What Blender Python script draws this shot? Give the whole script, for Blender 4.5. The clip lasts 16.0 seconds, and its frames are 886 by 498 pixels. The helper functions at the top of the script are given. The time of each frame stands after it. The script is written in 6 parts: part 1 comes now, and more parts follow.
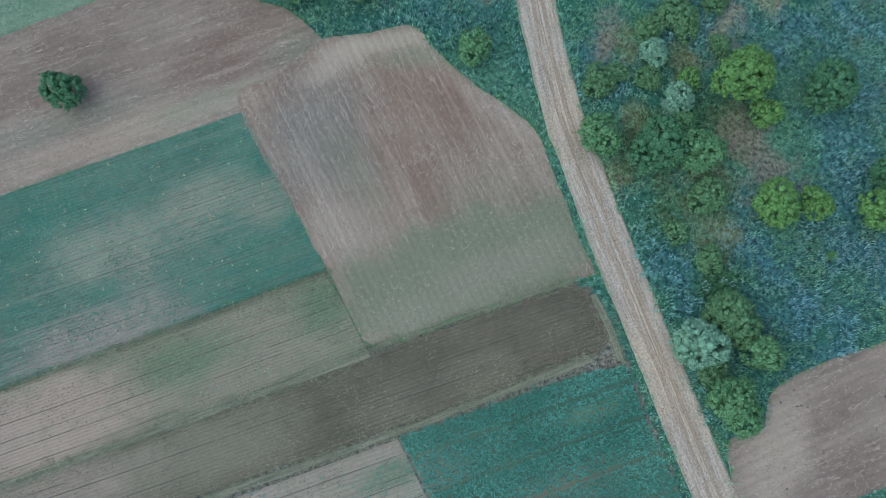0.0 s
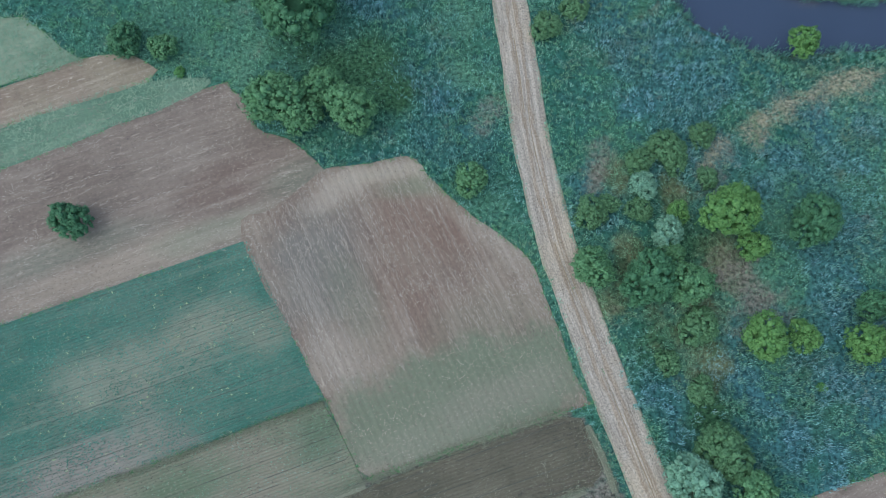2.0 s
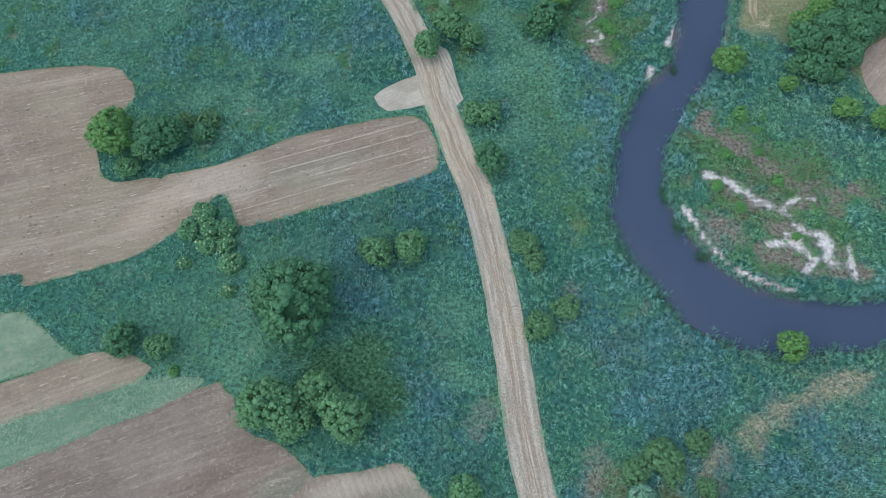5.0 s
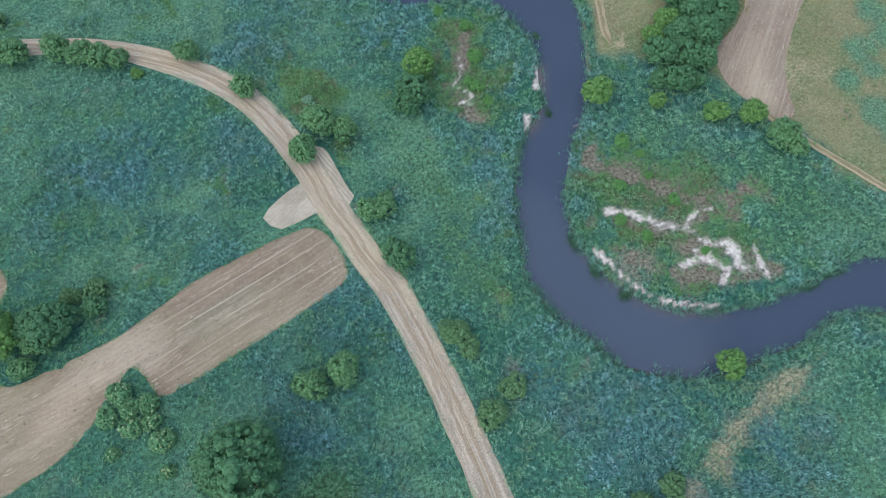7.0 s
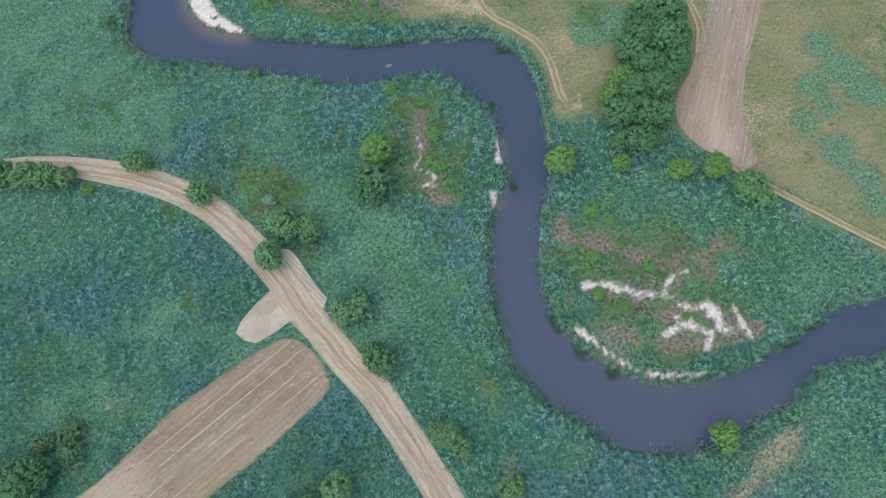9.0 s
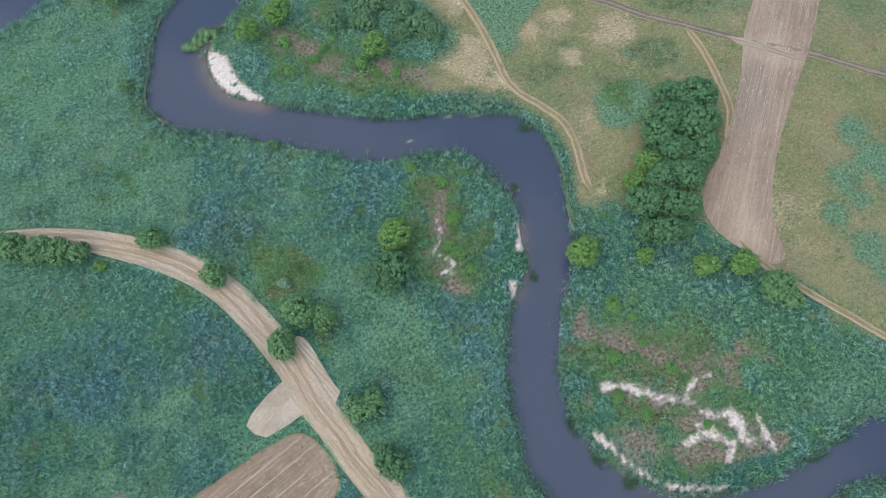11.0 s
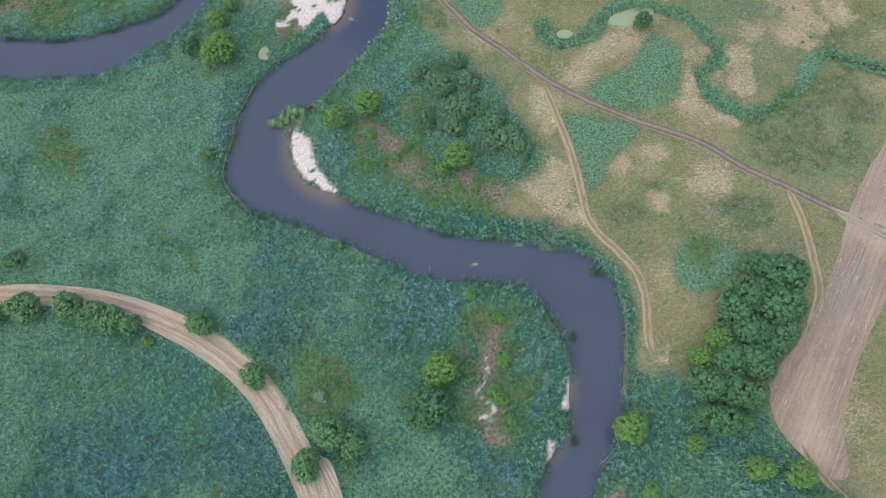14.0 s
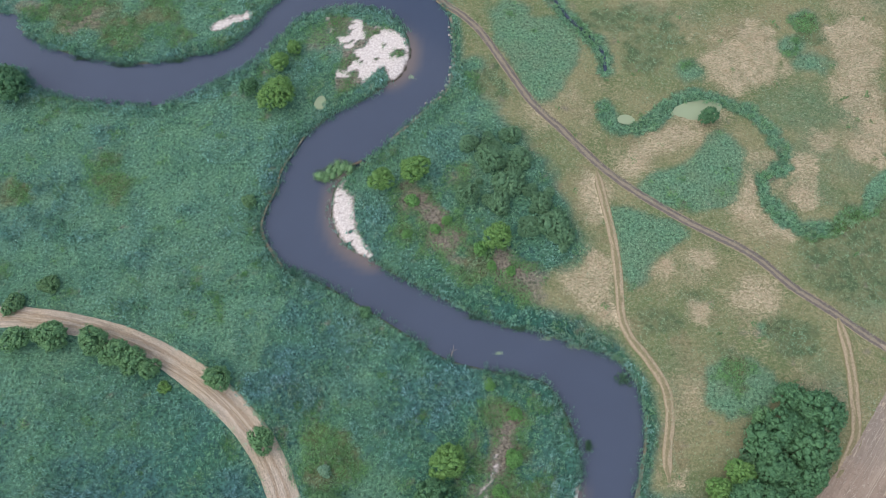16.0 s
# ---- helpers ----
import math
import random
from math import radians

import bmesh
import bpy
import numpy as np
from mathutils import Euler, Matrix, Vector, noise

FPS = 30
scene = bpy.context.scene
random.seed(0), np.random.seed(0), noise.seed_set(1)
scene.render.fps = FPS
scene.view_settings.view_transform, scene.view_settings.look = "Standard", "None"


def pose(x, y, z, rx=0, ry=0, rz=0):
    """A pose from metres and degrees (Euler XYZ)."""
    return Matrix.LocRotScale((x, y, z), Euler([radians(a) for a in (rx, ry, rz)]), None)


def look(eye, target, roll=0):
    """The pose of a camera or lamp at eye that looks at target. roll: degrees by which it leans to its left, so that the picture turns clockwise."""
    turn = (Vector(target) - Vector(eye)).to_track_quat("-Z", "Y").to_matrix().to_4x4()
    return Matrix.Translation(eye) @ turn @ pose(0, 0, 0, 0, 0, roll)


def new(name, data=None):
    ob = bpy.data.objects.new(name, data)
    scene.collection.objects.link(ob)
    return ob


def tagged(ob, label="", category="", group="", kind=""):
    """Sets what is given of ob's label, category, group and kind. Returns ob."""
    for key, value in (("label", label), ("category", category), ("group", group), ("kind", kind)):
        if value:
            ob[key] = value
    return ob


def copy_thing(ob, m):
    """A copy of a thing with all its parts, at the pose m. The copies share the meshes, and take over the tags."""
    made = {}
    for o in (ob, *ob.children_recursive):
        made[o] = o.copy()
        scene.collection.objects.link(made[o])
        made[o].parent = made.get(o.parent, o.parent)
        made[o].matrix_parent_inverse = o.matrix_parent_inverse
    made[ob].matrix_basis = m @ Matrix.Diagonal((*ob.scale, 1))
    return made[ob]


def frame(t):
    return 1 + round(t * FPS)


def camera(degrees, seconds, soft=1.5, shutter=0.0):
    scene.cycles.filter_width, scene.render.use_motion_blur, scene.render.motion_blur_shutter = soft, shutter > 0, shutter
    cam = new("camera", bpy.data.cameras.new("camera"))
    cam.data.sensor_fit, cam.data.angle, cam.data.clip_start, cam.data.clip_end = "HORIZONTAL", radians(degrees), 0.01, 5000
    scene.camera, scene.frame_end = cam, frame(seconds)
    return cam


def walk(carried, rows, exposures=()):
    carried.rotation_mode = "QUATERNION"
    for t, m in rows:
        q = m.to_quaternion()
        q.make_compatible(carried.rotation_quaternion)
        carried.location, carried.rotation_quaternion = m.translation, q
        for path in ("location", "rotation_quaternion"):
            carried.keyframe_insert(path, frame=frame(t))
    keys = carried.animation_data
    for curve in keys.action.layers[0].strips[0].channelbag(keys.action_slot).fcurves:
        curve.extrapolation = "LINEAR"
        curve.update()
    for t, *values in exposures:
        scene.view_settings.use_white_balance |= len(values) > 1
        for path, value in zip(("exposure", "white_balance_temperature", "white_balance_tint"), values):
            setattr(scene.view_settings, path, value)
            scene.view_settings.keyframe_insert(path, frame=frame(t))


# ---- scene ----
cam = camera(62.3, 16.0, 0.85)
PATH = [
    (0, (0.00, 0.00, 100.00), (0.00, 17.56, 1.55), 1.99),
    (0.5, (0.07, 2.45, 101.13), (-0.01, 20.49, 2.77), 1.82),
    (1, (0.07, 4.91, 102.35), (-0.03, 23.50, 4.09), 1.76),
    (1.5, (0.01, 7.64, 103.55), (-0.05, 27.49, 5.54), 2.03),
    (2, (-0.29, 10.74, 104.69), (-0.20, 34.78, 7.62), 2.50),
    (2.5, (-0.81, 13.93, 106.06), (-0.34, 39.36, 9.35), 3.58),
    (3, (-0.90, 17.44, 107.38), (-0.62, 48.09, 12.19), 3.25),
    (3.5, (-0.73, 20.79, 108.49), (-1.02, 59.47, 16.27), 2.46),
    (4, (-0.74, 23.52, 109.42), (-1.42, 67.87, 19.80), 2.30),
    (4.2, (-0.82, 24.94, 109.84), (-1.44, 69.35, 20.25), 2.47),
    (6.3, (-1.59, 42.79, 115.01), (4.48, 86.49, 25.27), 2.25),
    (6.5, (-1.49, 44.40, 115.59), (7.05, 87.76, 25.88), 1.95),
    (7, (-0.82, 48.30, 117.06), (10.86, 90.97, 27.38), 1.21),
    (7.5, (-0.04, 52.22, 118.45), (14.57, 93.99, 28.77), 0.66),
    (8, (1.04, 56.30, 119.77), (16.67, 97.55, 30.03), 0.10),
    (8.5, (2.04, 60.25, 121.02), (17.65, 101.44, 31.24), -0.16),
    (9, (3.09, 64.21, 122.30), (18.60, 105.39, 32.50), -0.30),
    (11.5, (8.68, 84.65, 128.30), (21.72, 126.30, 38.33), 0.05),
    (12, (9.88, 88.73, 129.50), (21.53, 130.71, 39.49), 0.23),
    (12.5, (11.18, 92.79, 130.73), (21.27, 135.12, 40.69), 0.21),
    (13, (12.37, 96.92, 132.00), (21.11, 139.46, 41.92), 0.24),
    (13.5, (13.62, 101.12, 133.20), (20.75, 143.86, 43.07), 0.22),
    (14, (14.66, 105.13, 134.43), (20.26, 148.08, 44.30), 0.25),
    (14.5, (15.72, 109.02, 135.61), (19.71, 152.19, 45.50), 0.26),
    (15, (16.81, 112.98, 136.72), (19.20, 156.26, 46.61), 0.20),
    (15.5, (17.82, 116.87, 137.82), (18.60, 160.20, 47.70), 0.29),
    (16, (18.40, 120.65, 139.01), (17.74, 164.01, 48.90), 0.49),
]
# exposure in stops, white balance in kelvin and tint: the picture starts bluer and turns neutral
EXPOSURES = [(0, 0.45, 5800, 2), (4, 0.61, 5900, 3), (7, 0.75, 6330, 5), (9, 0.78, 6700, 7.5), (16, 0.76, 6920, 12)]
walk(cam, [(t, look(eye, target, roll)) for t, eye, target, roll in PATH], EXPOSURES)

# ---- light: bright overcast evening sky, weak wide sun ----
SUN_ELEVATION, SUN_AZIMUTH = 58.0, 245.0
world = bpy.data.worlds.new("world")
scene.world = world
world.use_nodes = True
wn = world.node_tree
sky = wn.nodes.new("ShaderNodeTexSky")
sky.sky_type, sky.sun_disc = "NISHITA", False
sky.sun_elevation, sky.sun_rotation = radians(SUN_ELEVATION), radians(SUN_AZIMUTH)
sky.dust_density, sky.ozone_density = 2.0, 1.0
wn.links.new(sky.outputs[0], wn.nodes["Background"].inputs[0])
wn.nodes["Background"].inputs[1].default_value = 0.15
lamp = bpy.data.lights.new("sun", "SUN")
lamp.energy, lamp.angle, lamp.color = 1.5, radians(120), (1.0, 0.95, 0.90)
sun = new("sun", lamp)
az, el = radians(SUN_AZIMUTH), radians(SUN_ELEVATION)
sun.matrix_world = look((60 * math.sin(az) * math.cos(el), 60 * math.cos(az) * math.cos(el), 60 * math.sin(el)), (0, 0, 0))

rng = np.random.default_rng(7)


# ---- materials ----
class Nodes:
    """Short hand for building one node material."""

    def __init__(self, name):
        self.mat = bpy.data.materials.new(name)
        self.mat.use_nodes = True
        self.tree = self.mat.node_tree
        self.bsdf = self.tree.nodes["Principled BSDF"]

    def put(self, socket, value):
        if hasattr(value, "is_linked"):
            self.tree.links.new(value, socket)
        elif isinstance(value, tuple) and len(value) == 3 and socket.type == "RGBA":
            socket.default_value = (*value, 1)
        else:
            socket.default_value = value

    def node(self, kind, out=0, **ins):
        n = self.tree.nodes.new(kind)
        for k, v in ins.items():
            self.put(n.inputs[k.replace("_", " ")], v)
        return n.outputs[out]

    def where(self, space="Object", scale=(1, 1, 1)):
        c = self.tree.nodes.new("ShaderNodeTexCoord").outputs[space]
        m = self.tree.nodes.new("ShaderNodeMapping")
        self.tree.links.new(c, m.inputs[0])
        m.inputs["Scale"].default_value = scale
        return m.outputs[0]

    def world(self, scale=(1, 1, 1)):
        m = self.tree.nodes.new("ShaderNodeMapping")
        self.tree.links.new(self.tree.nodes.new("ShaderNodeNewGeometry").outputs["Position"], m.inputs[0])
        m.inputs["Scale"].default_value = scale
        return m.outputs[0]

    def noise(self, vector, scale, detail=4.0, rough=0.6, swirl=0.0):
        n = self.tree.nodes.new("ShaderNodeTexNoise")
        self.tree.links.new(vector, n.inputs["Vector"])
        n.inputs["Scale"].default_value, n.inputs["Detail"].default_value, n.inputs["Roughness"].default_value = scale, detail, rough
        n.inputs["Distortion"].default_value = swirl
        return n.outputs[0]

    def drills(self, vector, pitch, wander=0.6):
        """Parallel lines across local y, from 0 to 1."""
        n = self.tree.nodes.new("ShaderNodeTexWave")
        n.bands_direction = "Y"
        self.tree.links.new(vector, n.inputs["Vector"])
        n.inputs["Scale"].default_value, n.inputs["Distortion"].default_value = 0.314 / pitch, wander
        n.inputs["Detail"].default_value, n.inputs["Detail Scale"].default_value = 2.0, 0.6
        return n.outputs["Fac"]

    def spot(self, x, y, rx, ry, turn=0.0, soft=0.5, wobble=0.8):
        """A soft uneven patch of the ground round a place."""
        m = self.tree.nodes.new("ShaderNodeMapping")
        m.vector_type = "TEXTURE"
        where = self.tree.nodes.new("ShaderNodeNewGeometry").outputs["Position"]
        self.tree.links.new(where, m.inputs[0])
        m.inputs["Location"].default_value, m.inputs["Rotation"].default_value = (x, y, 0), (0, 0, radians(turn))
        m.inputs["Scale"].default_value = (rx, ry, 1)
        far = self.tree.nodes.new("ShaderNodeVectorMath")
        far.operation = "LENGTH"
        self.tree.links.new(m.outputs[0], far.inputs[0])
        rag = self.maths("MULTIPLY", self.maths("SUBTRACT", self.noise(where, 0.16, 6, 0.65), 0.5), wobble * 2)
        return self.steps(self.maths("ADD", far.outputs["Value"], rag), 1 + soft, 1 - soft)

    def steps(self, fac, low, high):
        n = self.tree.nodes.new("ShaderNodeMapRange")
        n.interpolation_type = "SMOOTHSTEP"
        self.put(n.inputs[0], fac)
        n.inputs[1].default_value, n.inputs[2].default_value = low, high
        return n.outputs[0]

    def maths(self, op, a, b=0.0):
        n = self.tree.nodes.new("ShaderNodeMath")
        n.operation = op
        self.put(n.inputs[0], a), self.put(n.inputs[1], b)
        return n.outputs[0]

    def mix(self, fac, a, b, blend="MIX"):
        n = self.tree.nodes.new("ShaderNodeMix")
        n.data_type, n.blend_type = "RGBA", blend
        self.put(n.inputs[0], fac), self.put(n.inputs[6], a), self.put(n.inputs[7], b)
        return n.outputs[2]

    def value(self, name):
        n = self.tree.nodes.new("ShaderNodeAttribute")
        n.attribute_name = name
        return n.outputs["Fac"]

    def island(self):
        return self.tree.nodes.new("ShaderNodeNewGeometry").outputs["Random Per Island"]

    def each(self):
        return self.tree.nodes.new("ShaderNodeObjectInfo").outputs["Random"]

    def done(self, colour, rough=0.8, bump=None, strength=0.4, distance=0.1, gloss=0.3):
        self.put(self.bsdf.inputs["Base Color"], colour)
        self.put(self.bsdf.inputs["Roughness"], rough)
        self.bsdf.inputs["Specular IOR Level"].default_value = gloss
        if bump is not None:
            b = self.tree.nodes.new("ShaderNodeBump")
            b.inputs["Strength"].default_value, b.inputs["Distance"].default_value = strength, distance
            self.put(b.inputs["Height"], bump)
            self.tree.links.new(b.outputs[0], self.bsdf.inputs["Normal"])
        return self.mat


def ground_material():
    m = Nodes("floodplain_soil")
    p = m.world()
    big, mid, fine = m.noise(p, 0.045), m.noise(p, 0.35, 5), m.noise(p, 1.7, 5, 0.75)
    green = m.mix(m.steps(big, 0.35, 0.65), (0.038, 0.130, 0.096), (0.072, 0.185, 0.116))
    green = m.mix(m.steps(mid, 0.4, 0.7), green, (0.044, 0.124, 0.108))
    light = m.mix(m.steps(fine, 0.3, 0.7), (0.075, 0.180, 0.110), (0.135, 0.262, 0.165))
    blue = m.mix(m.steps(fine, 0.3, 0.7), (0.040, 0.120, 0.130), (0.085, 0.200, 0.208))
    dry = m.mix(m.steps(m.noise(p, 1.5, 6, 0.75), 0.34, 0.68), (0.116, 0.106, 0.082), (0.258, 0.234, 0.194))
    lodged = m.noise(m.world((0.75, 1.1, 1)), 0.8, 6, 0.7, 3.0)
    meadow = m.mix(m.steps(m.noise(p, 0.05, 5, 0.6), 0.38, 0.62), (0.108, 0.150, 0.068), (0.195, 0.192, 0.104))
    meadow = m.mix(m.maths("MULTIPLY", m.steps(m.noise(p, 0.085, 5, 0.65), 0.54, 0.68), 0.55), meadow, (0.185, 0.148, 0.092))
    meadow = m.mix(m.maths("MULTIPLY", m.steps(lodged, 0.46, 0.64), 0.55), meadow, (0.29, 0.265, 0.155))
    meadow = m.mix(m.maths("MULTIPLY", m.steps(lodged, 0.46, 0.34), 0.45), meadow, (0.075, 0.105, 0.048))
    straw = m.mix(m.steps(lodged, 0.34, 0.62), (0.225, 0.198, 0.118), (0.50, 0.425, 0.30))
    straw = m.mix(m.maths("MULTIPLY", m.steps(m.noise(p, 0.16, 4), 0.5, 0.68), 0.5), straw, (0.36, 0.27, 0.175))
    sand = m.mix(m.steps(fine, 0.35, 0.7), (0.40, 0.365, 0.34), (0.62, 0.59, 0.56))
    mud = m.mix(fine, (0.06, 0.055, 0.045), (0.14, 0.12, 0.095))
    rag = m.maths("MULTIPLY", m.maths("SUBTRACT", m.noise(p, 0.75, 6, 0.75), 0.5), 1.3)
    edge = lambda key, low=0.30, high=0.62: m.steps(m.maths("ADD", m.value(key), rag), low, high)  # noqa: E731
    c = m.mix(m.value("light"), green, light)
    c = m.mix(m.value("blue"), c, blue)
    c = m.mix(m.value("meadow"), c, meadow)
    c = m.mix(m.value("lawn"), c, m.mix(m.steps(fine, 0.3, 0.7), (0.030, 0.085, 0.042), (0.066, 0.145, 0.070)))
    c = m.mix(edge("olive", 0.15, 0.95), c, m.mix(m.steps(mid, 0.35, 0.65), (0.068, 0.110, 0.055), (0.135, 0.155, 0.082)))
    c = m.mix(edge("dry", 0.15, 0.95), c, dry)
    c = m.mix(m.steps(m.maths("ADD", m.value("straw"), m.maths("MULTIPLY", m.maths("SUBTRACT", lodged, 0.5), 1.4)), 0.16, 0.85), c, straw)
    c = m.mix(m.value("bed"), c, mud)
    # noise lows go towards black: shade between tufts put into the colour, weaker on meadow
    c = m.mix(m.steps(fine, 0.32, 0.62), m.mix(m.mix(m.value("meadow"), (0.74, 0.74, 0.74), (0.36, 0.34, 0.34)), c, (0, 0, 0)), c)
    grit = m.maths("ADD", m.value("sand"), m.maths("MULTIPLY", m.maths("SUBTRACT", m.noise(p, 1.3, 7, 0.78), 0.5), 1.5))
    c = m.mix(m.steps(grit, 0.22, 0.55), c, m.mix(m.steps(fine, 0.3, 0.7), (0.20, 0.172, 0.158), (0.34, 0.305, 0.29)))
    c = m.mix(m.steps(grit, 0.48, 0.80), c, sand)
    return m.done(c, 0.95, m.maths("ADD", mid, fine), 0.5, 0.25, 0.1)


def field_material(name, a, b, c, rows=1.0, streak=0.5, patch=0.05, relief=0.3, drill=0.6, lined=0.35, spots_=(), over=()):
    """Worked soil or stubble: drill lines and broken streaks along the local x axis, uneven patches, grain."""
    m = Nodes(name)
    p = m.where("Object")
    long, dash = m.noise(m.where("Object", (0.10, rows * 1.4, 1)), 1.0, 6, 0.75), m.noise(m.where("Object", (0.42, rows * 4.2, 1)), 1.0, 3, 0.65)
    wide = m.noise(m.where("Object", (0.03, 0.28, 1)), 1.0, 4, 0.6)
    big, mid, grain, grit = m.noise(p, patch, 6, 0.65), m.noise(p, 0.35, 6, 0.7), m.noise(p, 1.8, 5, 0.8), m.noise(p, 4.0, 4, 0.8)
    rill = m.drills(p, drill)
    col = m.mix(m.steps(big, 0.38, 0.62), a, b)
    for x, y, rx, ry, turn, tint, much, soft in spots_:
        col = m.mix(m.maths("MULTIPLY", m.spot(x, y, rx, ry, turn, soft), much), col, tint)
    dark = m.mix(0.45, col, (0.03, 0.026, 0.02))
    col = m.mix(m.maths("MULTIPLY", m.steps(wide, 0.50, 0.64), 0.40), col, m.mix(0.6, col, c))
    col = m.mix(m.maths("MULTIPLY", m.steps(long, 0.50, 0.64), streak * 0.7), col, m.mix(0.6, col, c))
    col = m.mix(m.maths("MULTIPLY", m.steps(long, 0.46, 0.36), streak * 0.7), col, dark)
    col = m.mix(m.maths("MULTIPLY", m.steps(mid, 0.52, 0.68), 0.35), col, dark)
    col = m.mix(m.maths("MULTIPLY", m.steps(rill, 0.55, 0.05), m.maths("MULTIPLY", m.steps(long, 0.30, 0.62), lined)), col, dark)
    col = m.mix(m.maths("MULTIPLY", m.steps(m.maths("ADD", dash, m.maths("MULTIPLY", m.maths("SUBTRACT", mid, 0.5), 0.5)), 0.625, 0.68), min(1.0, streak * 1.3)), col, c)
    for x, y, rx, ry, turn, tint, much, soft in over:
        col = m.mix(m.maths("MULTIPLY", m.spot(x, y, rx, ry, turn, soft), much), col, tint)
    col = m.mix(m.maths("MULTIPLY", m.steps(grain, 0.54, 0.66), 0.6), col, m.mix(0.6, col, c))
    col = m.mix(m.maths("MULTIPLY", m.steps(grain, 0.46, 0.35), 0.5), col, dark)
    col = m.mix(m.maths("MULTIPLY", m.steps(grit, 0.46, 0.30), 0.5), col, dark)
    return m.done(col, 0.95, m.maths("ADD", m.maths("ADD", m.maths("MULTIPLY", rill, 0.6), dash), m.maths("ADD", grain, grit)), relief, 0.15, 0.1)


def foliage_material(name, dark, bright, tip=None, sheen=0.25):
    m = Nodes(name)
    p = m.world()
    isl = m.maths("ADD", m.maths("MULTIPLY", m.maths("POWER", m.island(), 1.5), 0.5), m.maths("MULTIPLY", m.steps(m.noise(p, 1.2, 3, 0.6), 0.34, 0.68), 0.42))
    c = m.mix(isl, dark, bright)
    c = m.mix(m.maths("MULTIPLY", m.steps(m.noise(p, 0.12, 4), 0.35, 0.68), 0.55), c, m.mix(0.5, dark, bright, "MULTIPLY") if tip is None else tip)
    c = m.mix(m.maths("MULTIPLY", m.each(), 0.25), c, dark)
    return m.done(c, 0.62, gloss=sheen)


def plants_material():
    """Blades that run from grass green to reed blue (tone) and to straw (dryness)."""
    m = Nodes("meadow_blades")
    p = m.world()
    tuft = m.steps(m.noise(p, 1.45, 4, 0.72), 0.38, 0.63)
    isl = m.maths("ADD", m.maths("MULTIPLY", m.maths("POWER", m.island(), 1.6), 0.30), m.maths("MULTIPLY", tuft, 0.66))
    grass = m.mix(isl, (0.074, 0.212, 0.118), (0.275, 0.520, 0.325))
    reed = m.mix(isl, (0.078, 0.215, 0.188), (0.320, 0.610, 0.550))
    slate = m.mix(isl, (0.080, 0.185, 0.215), (0.325, 0.585, 0.635))
    straw = m.mix(isl, (0.175, 0.16, 0.088), (0.37, 0.325, 0.205))
    c = m.mix(m.steps(m.value("tone"), 0.0, 0.55), grass, reed)
    c = m.mix(m.steps(m.value("tone"), 0.6, 1.0), c, slate)
    c = m.mix(m.maths("MULTIPLY", m.steps(m.noise(p, 0.14, 5, 0.65), 0.42, 0.62), 0.7), c, m.mix(isl, (0.058, 0.190, 0.078), (0.235, 0.465, 0.215)))
    c = m.mix(m.maths("MULTIPLY", m.steps(m.noise(p, 0.42, 5, 0.68), 0.50, 0.36), 0.75), c, m.mix(isl, (0.024, 0.085, 0.066), (0.12, 0.28, 0.22)))
    c = m.mix(m.maths("MULTIPLY", m.steps(m.noise(p, 0.24, 5, 0.7), 0.56, 0.70), 0.6), c, m.mix(isl, (0.095, 0.135, 0.070), (0.27, 0.34, 0.19)))
    c = m.mix(m.value("dryness"), c, straw)
    return m.done(c, 0.58, gloss=0.3)


def crown_material(name, dark, bright):
    """Leaves of a crown: each lobe has its own tint, each leaf varies a little; leafy_crown's inner balls are tinted
    dark as shade.
    """
    m = Nodes(name)
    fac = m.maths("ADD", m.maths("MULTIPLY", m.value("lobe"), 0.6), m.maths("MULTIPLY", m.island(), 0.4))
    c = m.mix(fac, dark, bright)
    c = m.mix(m.maths("MULTIPLY", m.each(), 0.35), c, m.mix(0.5, dark, bright))
    n = m.noise(m.world(), 2.5, 4, 0.7)
    c = m.mix(m.steps(n, 0.3, 0.65), m.mix(0.25, c, (0, 0, 0)), c)
    return m.done(c, 0.6, n, 0.6, 0.15, 0.25)


